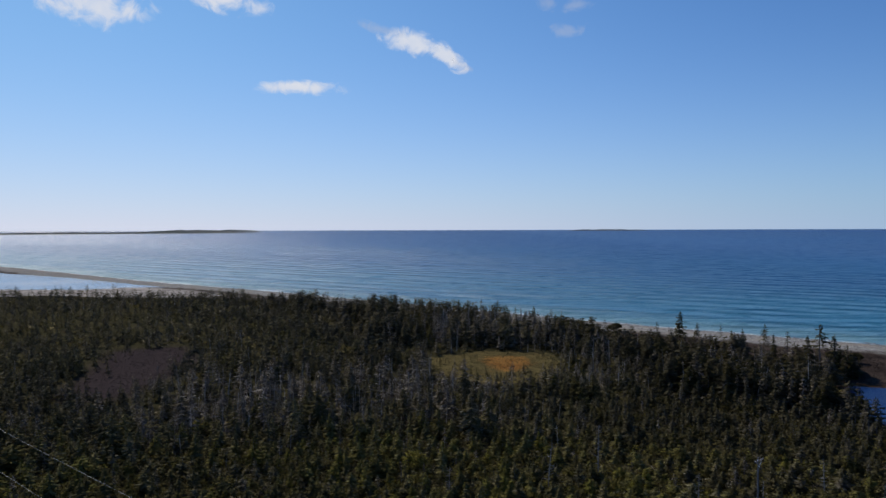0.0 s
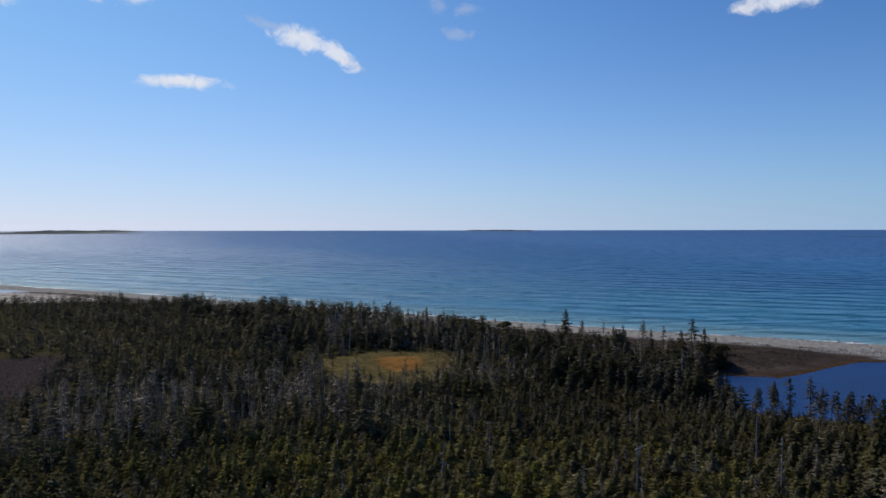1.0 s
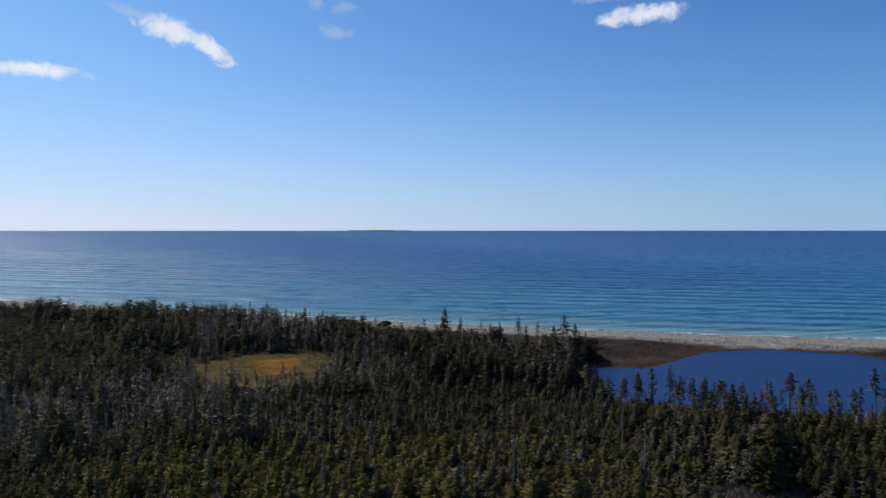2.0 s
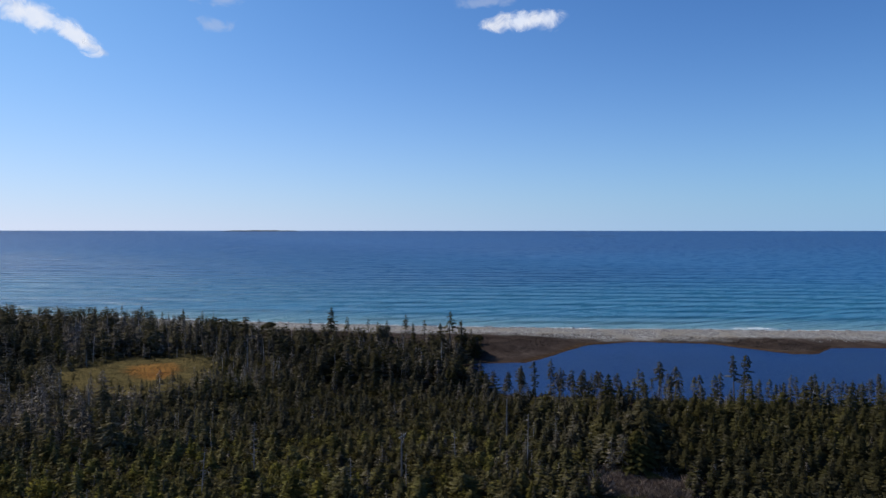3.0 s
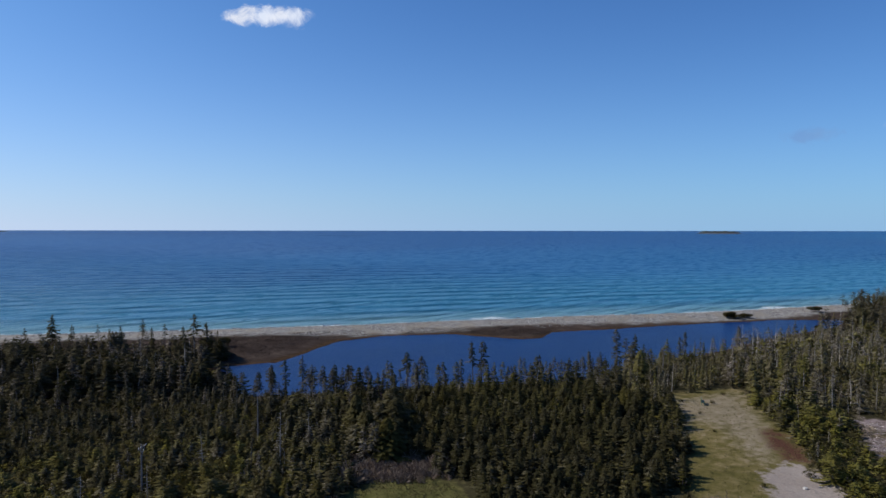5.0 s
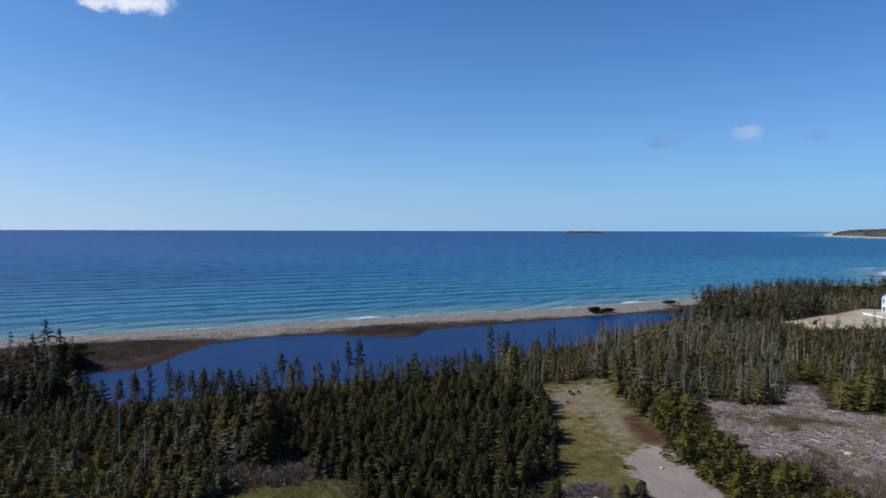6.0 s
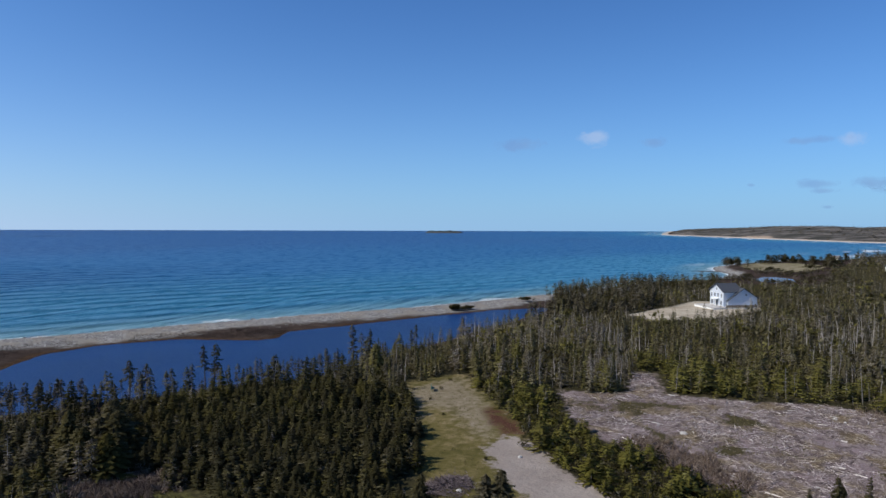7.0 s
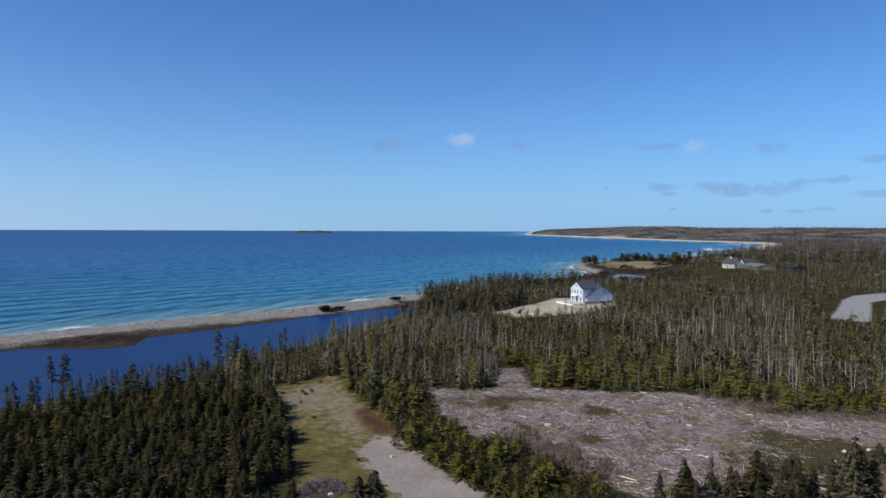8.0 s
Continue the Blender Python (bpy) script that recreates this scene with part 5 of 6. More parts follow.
for i, (x, y, h, w) in enumerate([(82.4, 21.9, 0.8, 1.5), (106.5, 42, 0.7, 0.8), (104, 46, 0.5, 0.7), (113, 43, 0.6, 0.7), (99, 41, 0.5, 0.6), (76, 24.6, 0.55, 0.6), (92, 36, 0.4, 0.6)]):
    shrub("field_shrub", x, y, h, w, 0.2, "small dark bush in the dry grass", 60 + i, 120, group="small bushes in the field")

# ---------------------------------------------------------------- cleared ground: slash, stumps, stones
def sticks(poly, n, seed, lmin, lmax, rmin, rmax, up=0.12):
    """Loose branches strewn over a patch of ground: thin three-sided bars."""
    g2 = np.random.default_rng(seed)
    poly = np.array(poly, float)
    lo, hi = poly.min(0), poly.max(0)
    x, y = g2.uniform(lo[0], hi[0], n * 4), g2.uniform(lo[1], hi[1], n * 4)
    ok = sdf(x, y, [tuple(p) for p in poly]) > 0.3
    dens = wobble(x, y, 3.2, 2) + wobble(x, y, 9, 7) * 0.7 + g2.uniform(-0.9, 0.9, len(x))
    ok &= (dens > -0.1) & (mossy(x, y) + g2.uniform(-0.3, 0.3, len(x)) < 0.5)
    x, y = x[ok][:n], y[ok][:n]
    m = len(x)
    z = height(x, y)
    a = g2.uniform(0, 6.28, m)
    ln, r = g2.uniform(lmin, lmax, m) * g2.uniform(0.4, 1, m), g2.uniform(rmin, rmax, m)
    tilt = g2.normal(0, up, m)
    d = np.stack([np.cos(a), np.sin(a), tilt], 1) * (ln / 2)[:, None]
    c = np.stack([x, y, z + r + np.abs(tilt) * ln / 2 + g2.uniform(0, 0.12, m)], 1)
    u, w = np.stack([-np.sin(a), np.cos(a), 0 * a], 1) * r[:, None], np.stack([0 * a, 0 * a, r], 1)
    rings = [c + e * d + k for e in (-1, 1) for k in (u - w * 0.5, -u - w * 0.5, w)]
    v = np.stack(rings, 1).reshape(-1, 3)
    base = (np.arange(m) * 6)[:, None]
    f = np.concatenate([base + np.array(t) for t in ((0, 1, 4), (0, 4, 3), (1, 2, 5), (1, 5, 4), (2, 0, 3), (2, 3, 5))])
    return v, f


def strewn(name, v, f, material, label, category):
    return tagged(new(name, mesh_np(name, v, f, material)), label, category, kind="stuff")


M_SLASH = Mat("slash branches", 0.95, 0.1)
_grey = M_SLASH.ramp(M_SLASH.island(), [(0.0, (0.045, 0.032, 0.030)), (0.4, (0.17, 0.132, 0.126)), (0.8, (0.44, 0.375, 0.355)), (1.0, (0.72, 0.65, 0.60))])
_ochre = M_SLASH.ramp(M_SLASH.island(), [(0.0, (0.055, 0.040, 0.026)), (0.45, (0.17, 0.132, 0.088)), (0.85, (0.37, 0.30, 0.22)), (1.0, (0.60, 0.53, 0.44))])
M_SLASH.color(M_SLASH.mix(M_SLASH.mask(M_SLASH.noise(0.22, 4, 0.6, warp=0.6), 0.45, 0.62), _grey, _ochre))
M_SLASH = M_SLASH.m
M_BRUSH = Mat("dead twigs of the heap", 0.95, 0.1)
M_BRUSH.color(M_BRUSH.ramp(M_BRUSH.island(), [(0.0, (0.05, 0.038, 0.038)), (0.6, (0.125, 0.098, 0.098)), (1.0, (0.24, 0.195, 0.19))]))
M_BRUSH = M_BRUSH.m
strewn("logging_slash", *sticks(CUT, 24000, 3, 0.35, 1.35, 0.008, 0.021, 0.22), M_SLASH, "grey broken branches strewn over the clear-cut", "slash")
strewn("slash_logs", *sticks(CUT, 190, 4, 1.2, 2.8, 0.025, 0.045, 0.06), M_SLASH, "pale bare logs lying in the clear-cut", "logs")
strewn("bleached_logs", *sticks(CUT, 60, 14, 0.7, 2.0, 0.03, 0.07, 0.1), M_BLEACH, "bone-white bare logs lying in the clear-cut", "logs")
PILE = [(63, 27.5), (66, 28), (69, 27), (70, 24.5), (67, 22.5), (63.5, 23)]
strewn("brush_pile", *sticks(PILE, 1600, 5, 0.4, 1.4, 0.012, 0.024, 0.3), M_BRUSH, "grey heap of cut brush beside the gravel track", "brush")
strewn("verge_slash", *sticks([(44, 58), (47, 61), (54, 60), (57, 54), (54, 52), (50, 57.5), (45, 55.5)], 900, 6, 0.4, 1.2, 0.008, 0.016, 0.3), M_SLASH, "bare grey brush at the lawn's edge", "brush")
WRACK = [(60, 232), (94, 207), (137, 177), (170, 158), (206, 136), (249, 107), (300, 80), (298, 72), (245, 97), (202, 126), (166, 148), (132, 167), (90, 196), (55, 222)]
strewn("driftwood", *sticks(WRACK, 900, 8, 0.8, 4.0, 0.05, 0.14, 0.03), M_STICK, "bleached driftwood along the shingle bank", "driftwood")


def stones(poly, n, seed, rmin, rmax):
    """Many small boulders: squashed, turned eight-faced lumps."""
    g2 = np.random.default_rng(seed)
    poly = np.array(poly, float)
    lo, hi = poly.min(0), poly.max(0)
    x, y = g2.uniform(lo[0], hi[0], n * 5), g2.uniform(lo[1], hi[1], n * 5)
    ok = sdf(x, y, [tuple(p) for p in poly]) > 0
    x, y = x[ok][:n], y[ok][:n]
    m = len(x)
    r = rmin * (rmax / rmin) ** (g2.random(m) ** 2.2)
    a = g2.uniform(0, 6.28, m)
    base = np.array([(1, 0, 0), (0.1, 0.8, 0), (-0.9, 0.1, 0), (0, -0.85, 0), (0.1, 0.1, 0.65), (0, 0, -0.4)])
    jit = base[None] * g2.uniform(0.7, 1.3, (m, 6, 1)) * r[:, None, None]
    c, s = np.cos(a)[:, None], np.sin(a)[:, None]
    v = np.stack([jit[..., 0] * c - jit[..., 1] * s + x[:, None], jit[..., 0] * s + jit[..., 1] * c + y[:, None],
                  jit[..., 2] + (height(x, y) + r * 0.15)[:, None]], 2).reshape(-1, 3)
    f = np.concatenate([(np.arange(m) * 6)[:, None] + np.array(t) for t in ((0, 1, 4), (1, 2, 4), (2, 3, 4), (3, 0, 4), (1, 0, 5), (2, 1, 5), (3, 2, 5), (0, 3, 5))])
    return v, f


M_COBBLE = Mat("shingle stones", 0.9, 0.2)
M_COBBLE.color(M_COBBLE.ramp(M_COBBLE.island(), [(0.0, (0.11, 0.102, 0.098)), (0.5, (0.225, 0.212, 0.198)), (1.0, (0.42, 0.40, 0.365))]))
M_COBBLE = M_COBBLE.m
strewn("shingle", *stones([(60, 237), (94, 208), (137, 178), (170, 159), (206, 137), (249, 108), (318, 72), (310, 58), (240, 84), (196, 108), (172, 120), (160, 134), (130, 152), (88, 185), (50, 222)],
                          16000, 9, 0.08, 0.26), M_COBBLE, "grey rounded cobbles of the shingle bank", "shingle")


def boulder(x, y, size, seed, label, material=None):
    top = thing("boulder", pose(x, y, level(x, y) + size[2] * 0.3), label, "rock")
    bm = lump(bmesh.new(), (0, 0, 0), size, seed)
    me = bpy.data.meshes.new("boulder_body")
    bm.to_mesh(me)
    bm.free()
    me.materials.append(material or M_ROCK)
    bpy.data.objects.remove(top)
    ob = new("boulder", me)
    ob.matrix_basis = pose(x, y, level(x, y) + size[2] * 0.3)
    return tagged(ob, label, "rock")


boulder(95, 4, (0.6, 0.5, 0.22), 1, "pale flat boulder among the slash")
boulder(109, -15, (0.55, 0.3, 0.2), 2, "white weathered boulder at the clear-cut's edge")
boulder(107.5, -16, (0.28, 0.2, 0.16), 3, "small white stone among the slash")
boulder(78.4, 21.2, (0.3, 0.25, 0.2), 4, "small white stone on the gravel track")
boulder(117, 73, (1.0, 0.8, 0.75), 5, "large white boulder on the pond bank")
boulder(115.3, 74, (0.8, 0.4, 0.3), 6, "pale flat stone on the pond bank")
boulder(65.5, 24, (0.3, 0.3, 0.2), 7, "white stone beside the brush heap")
for i, (x, y) in enumerate(((90, -31), (90.8, -32.6), (91, -34), (86, -28.6), (85, -29.4))):
    boulder(x, y, (0.42, 0.26, 0.2), 10 + i, "white stone in a loose heap beside the clear-cut")


def tufts(polys, n, seed, hmin, hmax):
    """Grass blades in small fans."""
    g2 = np.random.default_rng(seed)
    V, F, count = [], [], 0
    for poly in polys:
        p = np.array(poly, float)
        lo, hi = p.min(0), p.max(0)
        x, y = g2.uniform(lo[0], hi[0], n * 3), g2.uniform(lo[1], hi[1], n * 3)
        ok = (sdf(x, y, poly) > 0.3) & (sdf(x, y, TRACK) < -0.5) & (wobble(x, y, 2.2, 4) + g2.uniform(-1, 1, len(x)) > 0)
        x, y = x[ok][:n], y[ok][:n]
        m, z = len(x), height(x, y)
        for b in range(3):
            a, h = g2.uniform(0, 6.28, m), g2.uniform(hmin, hmax, m)
            w, dx, dy = h * 0.22, np.cos(a), np.sin(a)
            v = np.stack([np.stack([x - dy * w, y + dx * w, z - 0.02], 1), np.stack([x + dy * w, y - dx * w, z - 0.02], 1),
                          np.stack([x + dx * h * 0.6, y + dy * h * 0.6, z + h], 1)], 1).reshape(-1, 3)
            V.append(v)
            F.append(np.arange(m * 3).reshape(-1, 3) + count)
            count += m * 3
    return np.concatenate(V), np.concatenate(F)


strewn("dry_grass", *tufts([FIELD, LAWN, BOG], 7000, 12, 0.06, 0.17), M_STRAW, "short yellow-green dry grass tufts", "grass")


def green_places(n, seed):
    g2 = np.random.default_rng(seed)
    x, y = g2.uniform(68, 132, n), g2.uniform(-50, 24, n)
    ok = (sdf(x, y, CUT) > 0.5) & (mossy(x, y) + g2.normal(0, 0.12, n) > 0.42)
    return x[ok], y[ok]


mx, my = green_places(40000, 15)
mh, ma = np.random.default_rng(16).uniform(0.08, 0.3, len(mx)), np.random.default_rng(17).uniform(0, 6.28, len(mx))
mz = height(mx, my)
mv = np.stack([np.stack([mx - np.sin(ma) * mh * 0.3, my + np.cos(ma) * mh * 0.3, mz - 0.02], 1),
               np.stack([mx + np.sin(ma) * mh * 0.3, my - np.cos(ma) * mh * 0.3, mz - 0.02], 1),
               np.stack([mx + np.cos(ma) * mh * 0.5, my + np.sin(ma) * mh * 0.5, mz + mh], 1)], 1).reshape(-1, 3)
strewn("heath_tufts", mv, np.arange(len(mv)).reshape(-1, 3), M_STRAW, "low olive heath tufts among the slash", "grass")
REEDS = [(74, 142), (86, 137), (101, 144), (116, 151), (131, 147), (133, 152), (118, 160), (100, 172), (92, 172), (84, 155)]
SPIT = [(138, 142), (150, 133), (153, 123), (157, 114), (163, 112), (173, 115), (168, 121), (160, 132), (146, 146)]
M_REED = Mat("brown marsh grass", 0.95, 0.08)
M_REED.color(M_REED.ramp(M_REED.island(), [(0.0, (0.036, 0.026, 0.022)), (0.5, (0.058, 0.043, 0.035)), (1.0, (0.10, 0.075, 0.058))]))
M_REED = M_REED.m
strewn("marsh_grass", *tufts([REEDS, SPIT], 9000, 13, 0.08, 0.24), M_REED, "dark brown marsh grass round the pond", "marsh grass")

# scrub round the cove and the inlet
g = np.random.default_rng(61)
scrub = []
for i in range(900):
    x, y = g.uniform(384, 520), g.uniform(-66, 2)
    if sdf(np.array([x]), np.array([y]), INLET)[0] < -3 and sdf(np.array([x]), np.array([y]), LAND)[0] > 9 and wobble(x, y, 14, 1) > -0.05:
        h = g.uniform(0.8, 2.6)
        scrub.append((("bush", 3, int(g.integers(6))), x, y, level(x, y) - 0.1, h, h * 1.4, g.uniform(0, 6.28), (0, 0), g.uniform(0.0, 0.4), g.uniform(0, 0.7)))
v, f, at = join(scrub, TEMPLATES)
tagged(new("cove_scrub", mesh_np("cove_scrub", v, f, M_NEEDLE, at)), "dark low scrub round the cove", "shrubs", kind="stuff")

# a small green bench-like frame on the field
bench = thing("field_bench", pose(105, 43, level(105, 43), 0, 0, 25), "small dull green wooden bench on the field", "bench")
part("seat", box(bmesh.new(), -0.8, -0.2, 0.42, 0.8, 0.22, 0.48, 0.01), M_GREEN, bench)
part("backrest", box(bmesh.new(), -0.8, 0.2, 0.55, 0.8, 0.26, 0.95, 0.01), M_GREEN, bench)
for x in (-0.7, 0.7):
    for y0, z1 in ((-0.17, 0.42), (0.18, 0.55)):
        part("leg", box(bmesh.new(), x - 0.04, y0 - 0.03, -0.05, x + 0.04, y0 + 0.05, z1, 0.008), M_GREEN, bench)


# ---------------------------------------------------------------- poles and wires
def utility_pole(x, y, h, turn, label, arm=True, lamp=False):
    top = thing("street_lamp" if lamp else "utility_pole", pose(x, y, level(x, y), 0, 0, turn), label, "street lamp" if lamp else "utility pole", "poles along the road")
    part("pole", rod(bmesh.new(), (0, 0, -0.8), (0, 0, h), 0.11, 0.075, 10), M_POLE, top)
    if arm:
        part("crossarm", box(bmesh.new(), -0.85, -0.15, h - 0.36, 0.85, -0.06, h - 0.26, 0.01), M_POLE, top)
        for u in (-0.78, -0.35, 0.35, 0.78):
            bm = rod(bmesh.new(), (u, -0.105, h - 0.26), (u, -0.105, h - 0.13), 0.035, 0.025, 8)
            part("insulator", bm, M_CERAMIC, top)
        for sgn in (-1, 1):
            part("brace", rod(bmesh.new(), (0, -0.1, h - 1.0), (sgn * 0.5, -0.1, h - 0.36), 0.02, 0.02, 5), M_METAL, top)
    if lamp:
        part("bracket", rod(bmesh.new(), (0, 0, h - 0.4), (1.1, 0, h + 0.1), 0.04, 0.03, 6), M_METAL, top)
        part("lamp_head", box(bmesh.new(), 0.9, -0.16, h + 0.06, 1.6, 0.16, h + 0.26, 0.05), M_CERAMIC, top, "white lamp head")
    return top


utility_pole(31, 69.4, 5.3, 40, "grey timber utility pole with a crossarm in the thicket")
utility_pole(48, 75, 5.6, 0, "bare grey timber pole in the thicket", False)
WIRE_A, WIRE_B = (-78.0, 96.0), (26.0, 8.5)
for (x, y) in (WIRE_A, WIRE_B):
    utility_pole(x, y, 10.5, 39, "grey timber utility pole carrying the wires")
for x, y, h, arm, lamp in ((309, -118, 9.5, True, False), (299, -112, 9.0, True, False), (330, -121, 8.5, False, False), (451, -141, 9.0, False, True), (352, -103, 8.5, True, False)):
    utility_pole(x, y, h, 60, "far timber pole beside the road" if not lamp else "far street lamp with a white head", arm, lamp)


def wire(p, q, sag, r, label):
    cu = bpy.data.curves.new("wire", "CURVE")
    cu.dimensions, cu.bevel_depth, cu.bevel_resolution = "3D", r, 2
    sp = cu.splines.new("POLY")
    sp.points.add(32)
    for i, pt in enumerate(sp.points):
        u = i / 32
        c = Vector(p).lerp(Vector(q), u)
        pt.co = (c.x, c.y, c.z - sag * 4 * u * (1 - u), 1)
    cu.materials.append(M_WIRE)
    return tagged(new("overhead_wire", cu), label, "wire", "overhead wires")


za, zb = level(*WIRE_A) + 10.38, level(*WIRE_B) + 10.38
ux, uy = math.cos(radians(39)), math.sin(radians(39))
for off, down in ((0.78, 0.0), (-0.12, 3.2)):
    wire((WIRE_A[0] + ux * off, WIRE_A[1] + uy * off - 0.1, za - down), (WIRE_B[0] + ux * off, WIRE_B[1] + uy * off - 0.1, zb - down), 1.6, 0.009, "pale overhead wire slung between timber poles")


# ---------------------------------------------------------------- buildings
def window_part(parent, a0, a1, z0, z1, plane, face):
    """A framed window set on a wall: plane is the wall's place, face the axis and side it looks to."""
    axis, sgn = face
    def bx(u0, u1, w0, w1, d0, d1):
        bm = bmesh.new()
        lo, hi = plane + sgn * d0, plane + sgn * d1
        return box(bm, u0, lo, w0, u1, hi, w1) if axis == 1 else box(bm, lo, u0, w0, hi, u1, w1)
    win = part("window", bx(a0, a1, z0, z1, -0.02, 0.03), M_GLASS, parent, "dark window pane with white frame")
    t = 0.12
    for u0, u1, w0, w1 in ((a0 - t, a1 + t, z1, z1 + t), (a0 - t, a1 + t, z0 - t, z0), (a0 - t, a0, z0, z1), (a1, a1 + t, z0, z1)):
        part("frame", bx(u0, u1, w0, w1, -0.01, 0.06), M_TRIM, win)


def roof_slab(bm, axis, u0, z0, u1, z1, lo, hi, t=0.22):
    return prism(bm, [(u0, z0), (u1, z1), (u1, z1 + t), (u0, z0 + t)], axis, lo, hi)


# the white house on its sandy lot: a gable towards the woods and a taller wing towards the sea
hz = level(262, -4)
HOUSE = pose(252.0, -2.4, hz, 0, 0, -61) @ Matrix.Diagonal((0.93, 0.93, 0.95, 1))
house = thing("house", HOUSE, "white two-storey house with dark blue-grey roofs on a sandy lot", "house")
part("foundation", box(bmesh.new(), 0.1, 0.1, -0.8, 10.9, 9.9, 0.45), M_LATTICE, house)
part("gable_wall", prism(bmesh.new(), [(0, 0.45), (11, 0.45), (11, 3.5), (5.8, 6.7), (0, 2.7)], 1, 0, 10), M_SIDING, house)
part("roof", roof_slab(bmesh.new(), 1, -0.5, 2.35, 5.8, 6.72, -0.45, 10.4), M_SHINGLE, house)
part("roof", roof_slab(bmesh.new(), 1, 5.8, 6.72, 11.6, 3.13, -0.45, 10.4), M_SHINGLE, house)
part("wing_wall", prism(bmesh.new(), [(0.8, -0.8), (10.2, -0.8), (10.2, 5.7), (5.5, 8.1), (0.8, 5.7)], 0, -1.4, 5.6), M_SIDING, house)
part("wing_roof", roof_slab(bmesh.new(), 0, 0.2, 5.42, 5.5, 8.12, -2.0, 5.9), M_SHINGLE, house)
part("wing_roof", roof_slab(bmesh.new(), 0, 5.5, 8.12, 10.8, 5.42, -2.0, 5.9), M_SHINGLE, house)
for a0, a1, z0, z1 in ((1.6, 2.5, 3.5, 4.9), (4.0, 5.0, 3.5, 4.9), (6.2, 7.2, 3.5, 4.9), (8.5, 9.4, 3.5, 4.9), (1.7, 2.9, 0.9, 2.4), (4.4, 6.6, 0.5, 2.6), (8.0, 9.3, 0.9, 2.4), (5.1, 5.9, 6.0, 6.8)):
    window_part(house, a0, a1, z0, z1, -1.4, (0, -1))
window_part(house, 6.4, 7.1, 4.2, 4.9, 0.0, (1, -1))
part("porch_roof", roof_slab(bmesh.new(), 1, -3.0, 2.75, -1.38, 3.1, 3.6, 7.4, 0.16), M_TRIM, house)
for y in (3.8, 7.2):
    part("porch_post", box(bmesh.new(), -2.9, y - 0.08, 0.4, -2.74, y + 0.08, 2.8), M_TRIM, house)
deck = thing("deck", HOUSE, "pale weathered timber deck with brown skirting round the house", "deck")
part("boards", box(bmesh.new(), -7.5, -3.2, 0.42, -1.45, 10.6, 0.56), M_DECK, deck)
part("boards", box(bmesh.new(), -1.45, -3.2, 0.42, 9.0, -0.12, 0.56), M_DECK, deck)
part("skirting", box(bmesh.new(), -7.4, -3.1, -1.2, 9.0, -2.95, 0.42), M_TRIM, deck)
part("skirting", box(bmesh.new(), -7.4, -2.95, -1.2, -7.25, 10.5, 0.42), M_TRIM, deck)
for i in range(8):
    u = -2.5 + i * 1.45
    part("railing_panel", box(bmesh.new(), u, -3.16, 0.56, u + 1.35, -3.08, 1.35), M_LATTICE, deck)

def cottage(x, y, turn, w, d, eave, ridge, walls, roofing, label, windows=True, chimney=False):
    """A plain gabled house; its gable looks along -y."""
    top = thing("house", pose(x, y, level(x, y), 0, 0, turn), label, "house", "far houses")
    part("wall", prism(bmesh.new(), [(0, -0.8), (w, -0.8), (w, eave), (w / 2, ridge), (0, eave)], 1, 0, d), walls, top)
    for sgn in (0, 1):
        u0 = -0.4 if sgn == 0 else w + 0.4
        drop = eave - 0.4 * (ridge - eave) / (w / 2)
        part("roof", roof_slab(bmesh.new(), 1, u0, drop, w / 2, ridge, -0.35, d + 0.35), roofing, top)
    if windows:
        for a in (0.2, 0.62):
            window_part(top, w * a, w * a + 0.9, 1.0, 2.2, 0.0, (1, -1))
        for b in (0.15, 0.45, 0.75):
            window_part(top, d * b, d * b + 1.0, 1.0, 2.2, 0.0, (0, -1))
    if chimney:
        part("chimney", box(bmesh.new(), w * 0.45, d * 0.6, ridge - 0.4, w * 0.45 + 0.8, d * 0.6 + 0.8, ridge + 1.1), walls, top)
    return top


cottage(490, -98, -62, 7.0, 11.0, 3.0, 6.2, M_CREAM, M_SHINGLE, "cream cottage with a dark roof beyond the woods", True, True)
cottage(498, -114, 20, 6.0, 9.0, 2.8, 5.6, M_CREAM, M_SHINGLE, "cream outbuilding with a dark roof beside the cottage", True)
cottage(468, -107, -82, 12.0, 25.0, 1.9, 3.4, M_GREYROOF, M_GREYROOF, "long low barn with weathered grey roof", False)
cottage(450, -123, -84, 9.0, 17.0, 2.9, 3.6, M_DARKWALL, M_DARKWALL, "long dark-stained shed beyond the woods", False)
cottage(655, -88, -40, 6.0, 8.0, 3.0, 5.0, M_CREAM, M_GREYROOF, "small pale cabin behind the point", False)


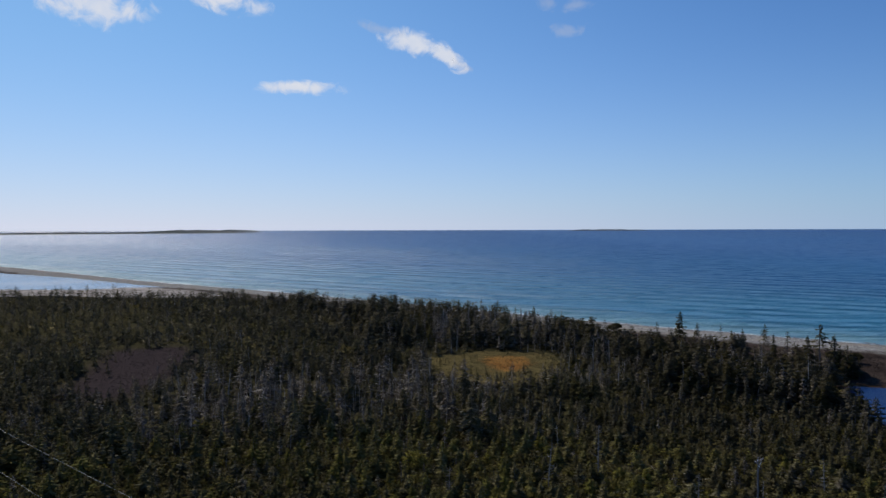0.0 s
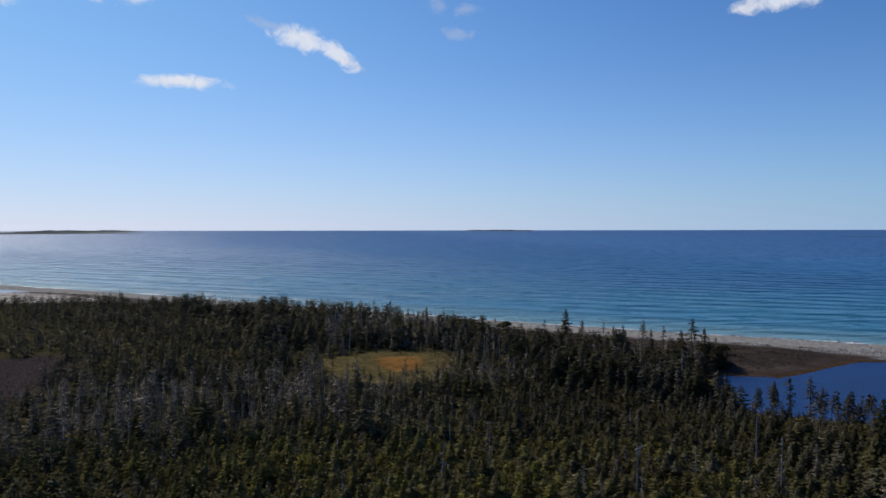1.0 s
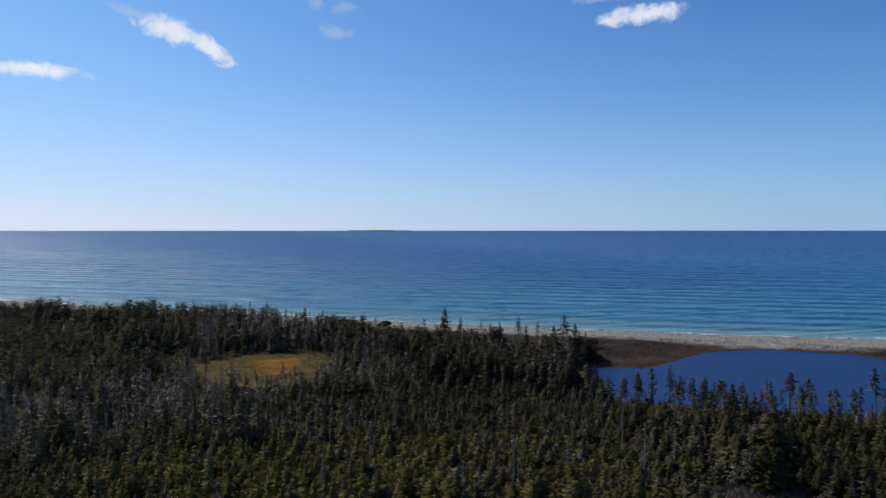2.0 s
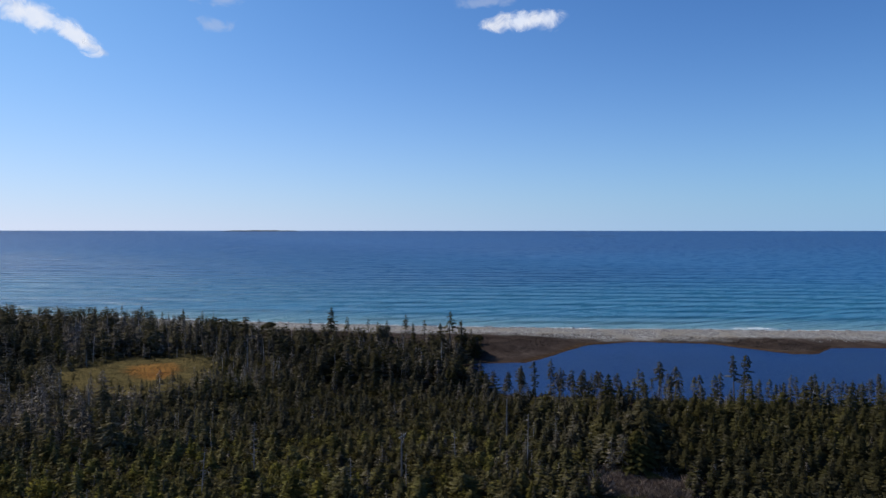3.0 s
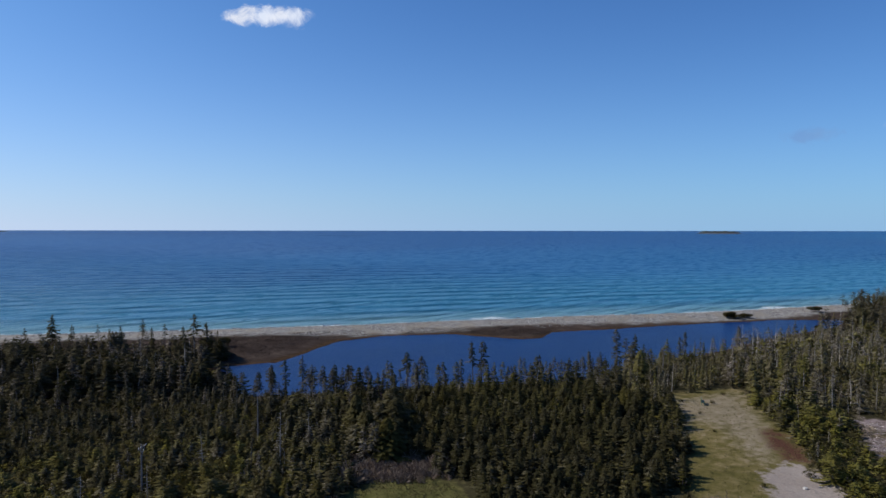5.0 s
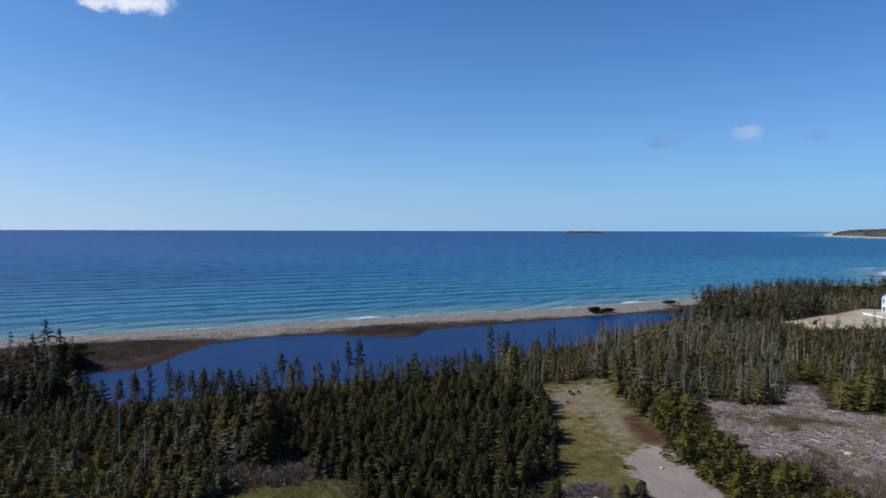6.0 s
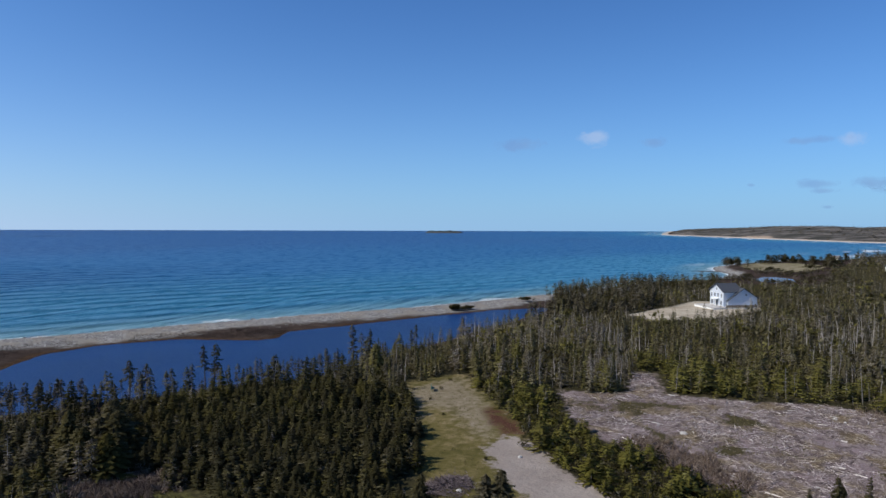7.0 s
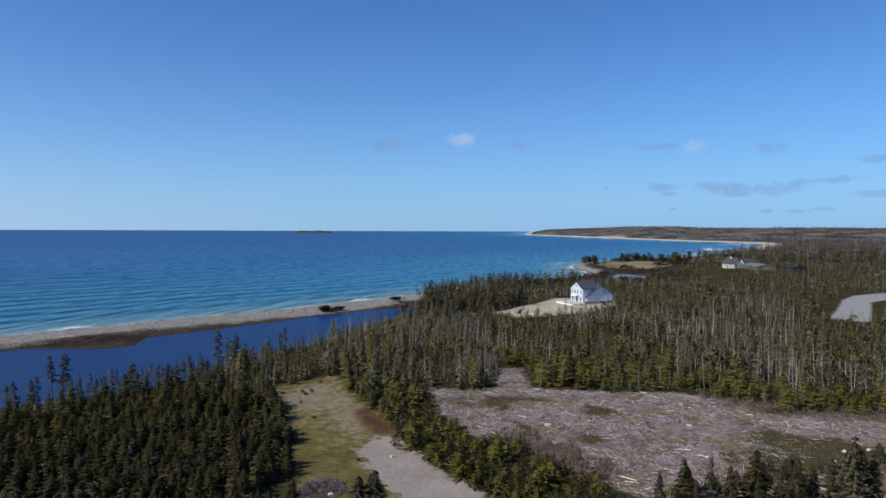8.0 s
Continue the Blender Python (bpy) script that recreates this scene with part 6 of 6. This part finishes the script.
# ---------------------------------------------------------------- islands and reefs
def island(name, az, r, length, width, h, label, seed, wooded=True, turn=None):
    """A low island: a rocky rim under an uneven wooded back."""
    a = radians(az)
    x, y = math.sin(a) * r, math.cos(a) * r
    top = thing(name, pose(x, y, 0, 0, 0, -az if turn is None else turn), label, "island", "islands in the bay")
    n, m = 90, 10
    gu, gv = np.meshgrid(np.linspace(-1, 1, n), np.linspace(-1, 1, m))
    u, v = gu.ravel(), gv.ravel()
    edge = np.clip(1 - np.abs(u) ** 4 - v ** 2, 0, 1)
    ht = 0.75 + 0.25 * wobble(u * 20, v * 3, 2.6, seed) + 0.16 * wobble(u * 160, v * 30, 1.7, seed + 2)
    i = (np.arange(m - 1)[:, None] * n + np.arange(n - 1)[None, :]).ravel()
    quads2 = np.stack([i, i + 1, i + n + 1, i + n], 1)
    body = mesh_np("shore", np.stack([u * length / 2, v * width / 2, -1.5 + (1.5 + h * 0.3) * edge ** 0.35], 1), quads2, M_DARKROCK)
    ob = new("shore", body)
    ob.parent = top
    if wooded:
        wood = mesh_np("woodland", np.stack([u * length * 0.47, v * width * 0.4, -2 + (2 + h * ht) * edge ** 0.4], 1), quads2, M_HAZED_WOOD)
        ob = new("woodland", wood)
        ob.parent = top
    return top


# base colour lightened and blued to carry the distance haze
M_HAZED_WOOD = plain("far woodland, haze in colour", (0.055, 0.064, 0.062), 1.0, 0.05, 0.4, 0.02)
island("peninsula", -29, 3500, 1900, 500, 8, "long low wooded peninsula on the horizon", 1.0)
island("peninsula", -18.5, 4250, 640, 420, 13, "low wooded headland on the horizon", 2.0)
island("island", 13.05, 4480, 490, 160, 8, "flat brown wooded island on the horizon", 3.0)
island("island", 68.65, 3350, 190, 90, 13, "small dark wooded island on the horizon", 4.0)
island("reef", 39.4, 2350, 200, 26, 1.6, "low dark reef awash on the sea", 5.0, False)
island("islet", -3.6, 4450, 60, 40, 5, "tiny rocky islet on the horizon", 6.0, False)
island("point_rocks", 90.5, 520, 60, 12, 1.2, "dark rocks awash off the point", 7.0, False)


# ---------------------------------------------------------------- clouds
def cloud_material(name, c, density):
    k = Mat(name)
    em = k.n.new("ShaderNodeEmission")
    tone_ = k.mix(k.mask(k.noise(0.006, 5, 0.6), 0.35, 0.7), (c[0] * 0.84, c[1] * 0.90, c[2]), c)
    k.put(em.inputs["Color"], tone_)
    tr = k.n.new("ShaderNodeBsdfTransparent")
    ms = k.n.new("ShaderNodeMixShader")
    n1 = k.noise(0.010, 7, 0.58, warp=0.5)
    f = k.math("ADD", k.math("MULTIPLY", k.attr("fall"), 1.1), k.math("MULTIPLY", k.math("SUBTRACT", n1, 0.5), 1.9))
    k.put(ms.inputs[0], k.math("MULTIPLY", k.mask(f, 0.22, 1.0), density))
    k.l.new(tr.outputs[0], ms.inputs[1])
    k.l.new(em.outputs[0], ms.inputs[2])
    k.l.new(ms.outputs[0], k.n["Material Output"].inputs["Surface"])
    return k.m


M_CLOUD = cloud_material("bright cloud", (0.94, 0.95, 1.0), 0.95)
M_HAZECLOUD = cloud_material("hazy grey-lilac cloud", (0.21, 0.34, 0.60), 0.45)
M_PALECLOUD = cloud_material("thin pale cloud", (0.55, 0.62, 0.78), 0.42)


def cloud(az, el, w, h, tilt, material, label, tail=0.0):
    """A flat drift of vapour far out, bowed, its rim broken up. Sizes in degrees as seen from the clearing."""
    r = 4350.0
    a, e = radians(az), radians(el)
    c = Vector((math.sin(a) * math.cos(e), math.cos(a) * math.cos(e), math.sin(e))) * r + Vector((0, 0, 31))
    n, m = 28, 14
    gu, gv = np.meshgrid(np.linspace(-1, 1, n), np.linspace(-1, 1, m))
    u, v = gu.ravel(), gv.ravel()
    fall = np.clip(1 - np.sqrt((u * 0.98) ** 2 + (v * 0.98) ** 2), 0, 1) ** 0.8 * (1 + tail * u)
    W, Hh = math.tan(radians(w * 0.72)) * r, math.tan(radians(h * 0.8)) * r
    me = mesh_np("cloud", np.stack([u * W, v * Hh + (u * u - 0.3) * Hh * 0.15, 60 * (u * u + v * v)], 1),
                 np.stack([i := (np.arange(m - 1)[:, None] * n + np.arange(n - 1)[None, :]).ravel(), i + 1, i + n + 1, i + n], 1),
                 material, [("fall", fall)], True)
    ob = new("cloud", me)
    ob.matrix_basis = look(c, (0, 0, 31)) @ pose(0, 0, 0, 0, 180, 0) @ pose(0, 0, 0, 0, 0, tilt)
    ob.visible_shadow = False
    return tagged(ob, label, "cloud", "clouds")


WHITE, GREY, THIN = "small bright white cloud in the blue sky", "thin grey-lilac cloud low in the sky", "faint pale wisp of cloud"
for az, el, w, h, tilt, mat_, lab in (
        (-11.30, 10.75, 6.4, 0.85, 0, M_CLOUD, WHITE), (-2.3, 14.3, 4.6, 1.5, -12, M_CLOUD, WHITE), (0.9, 13.0, 2.6, 1.1, -40, M_CLOUD, WHITE), (-0.7, 13.7, 3.0, 0.9, -22, M_CLOUD, WHITE),
        (-5.0, 15.3, 3.8, 0.7, -12, M_PALECLOUD, THIN), (1.6, 12.6, 1.6, 0.5, -25, M_PALECLOUD, THIN), (-26.4, 15.7, 7.5, 2.2, -8, M_CLOUD, WHITE), (-17.2, 16.9, 6.0, 1.6, -8, M_CLOUD, WHITE),
        (9.7, 14.95, 2.2, 0.9, -5, M_PALECLOUD, THIN), (10.6, 16.75, 2.6, 0.7, 5, M_PALECLOUD, THIN), (8.4, 17.05, 1.6, 0.9, -10, M_PALECLOUD, THIN),
        (33.7, 15.8, 5.9, 1.25, 5, M_CLOUD, WHITE), (30.7, 17.3, 4.2, 0.8, 4, M_PALECLOUD, THIN),
        (80.5, 6.9, 2.1, 1.0, 4, M_PALECLOUD, "small pale pinkish cloud"), (74.65, 6.45, 3.4, 1.0, 0, M_HAZECLOUD, GREY),
        (98.2, 6.15, 1.9, 0.85, 0, M_PALECLOUD, "small pale pinkish cloud"), (95.97, 6.2, 3.9, 0.55, 2, M_HAZECLOUD, GREY), (103.7, 5.8, 2.2, 0.85, 0, M_HAZECLOUD, GREY),
        (96.2, 3.1, 2.8, 0.6, 0, M_HAZECLOUD, GREY), (96.7, 2.6, 1.8, 0.4, 0, M_HAZECLOUD, GREY), (100.1, 3.1, 3.4, 0.65, -3, M_HAZECLOUD, GREY),
        (102.8, 2.9, 6.2, 0.9, 1, M_HAZECLOUD, GREY), (101.2, 2.5, 3.0, 0.45, 0, M_HAZECLOUD, GREY), (107.2, 3.4, 4.4, 0.5, 2, M_HAZECLOUD, GREY),
        (110.1, 2.4, 2.8, 0.4, 0, M_HAZECLOUD, GREY), (110.2, 4.8, 2.0, 0.5, 0, M_HAZECLOUD, GREY), (103.4, 1.25, 1.1, 0.4, 0, M_HAZECLOUD, GREY),
        (105.5, 1.2, 1.7, 0.3, 0, M_HAZECLOUD, GREY), (91.9, 3.1, 0.7, 0.25, 0, M_HAZECLOUD, GREY), (96.9, 1.45, 0.8, 0.25, 0, M_HAZECLOUD, GREY),
        (107.2, 1.4, 2.0, 0.3, 0, M_HAZECLOUD, GREY), (85.0, 6.5, 1.8, 0.7, 0, M_HAZECLOUD, GREY)):
    cloud(az, el, w, h, tilt, mat_, lab)
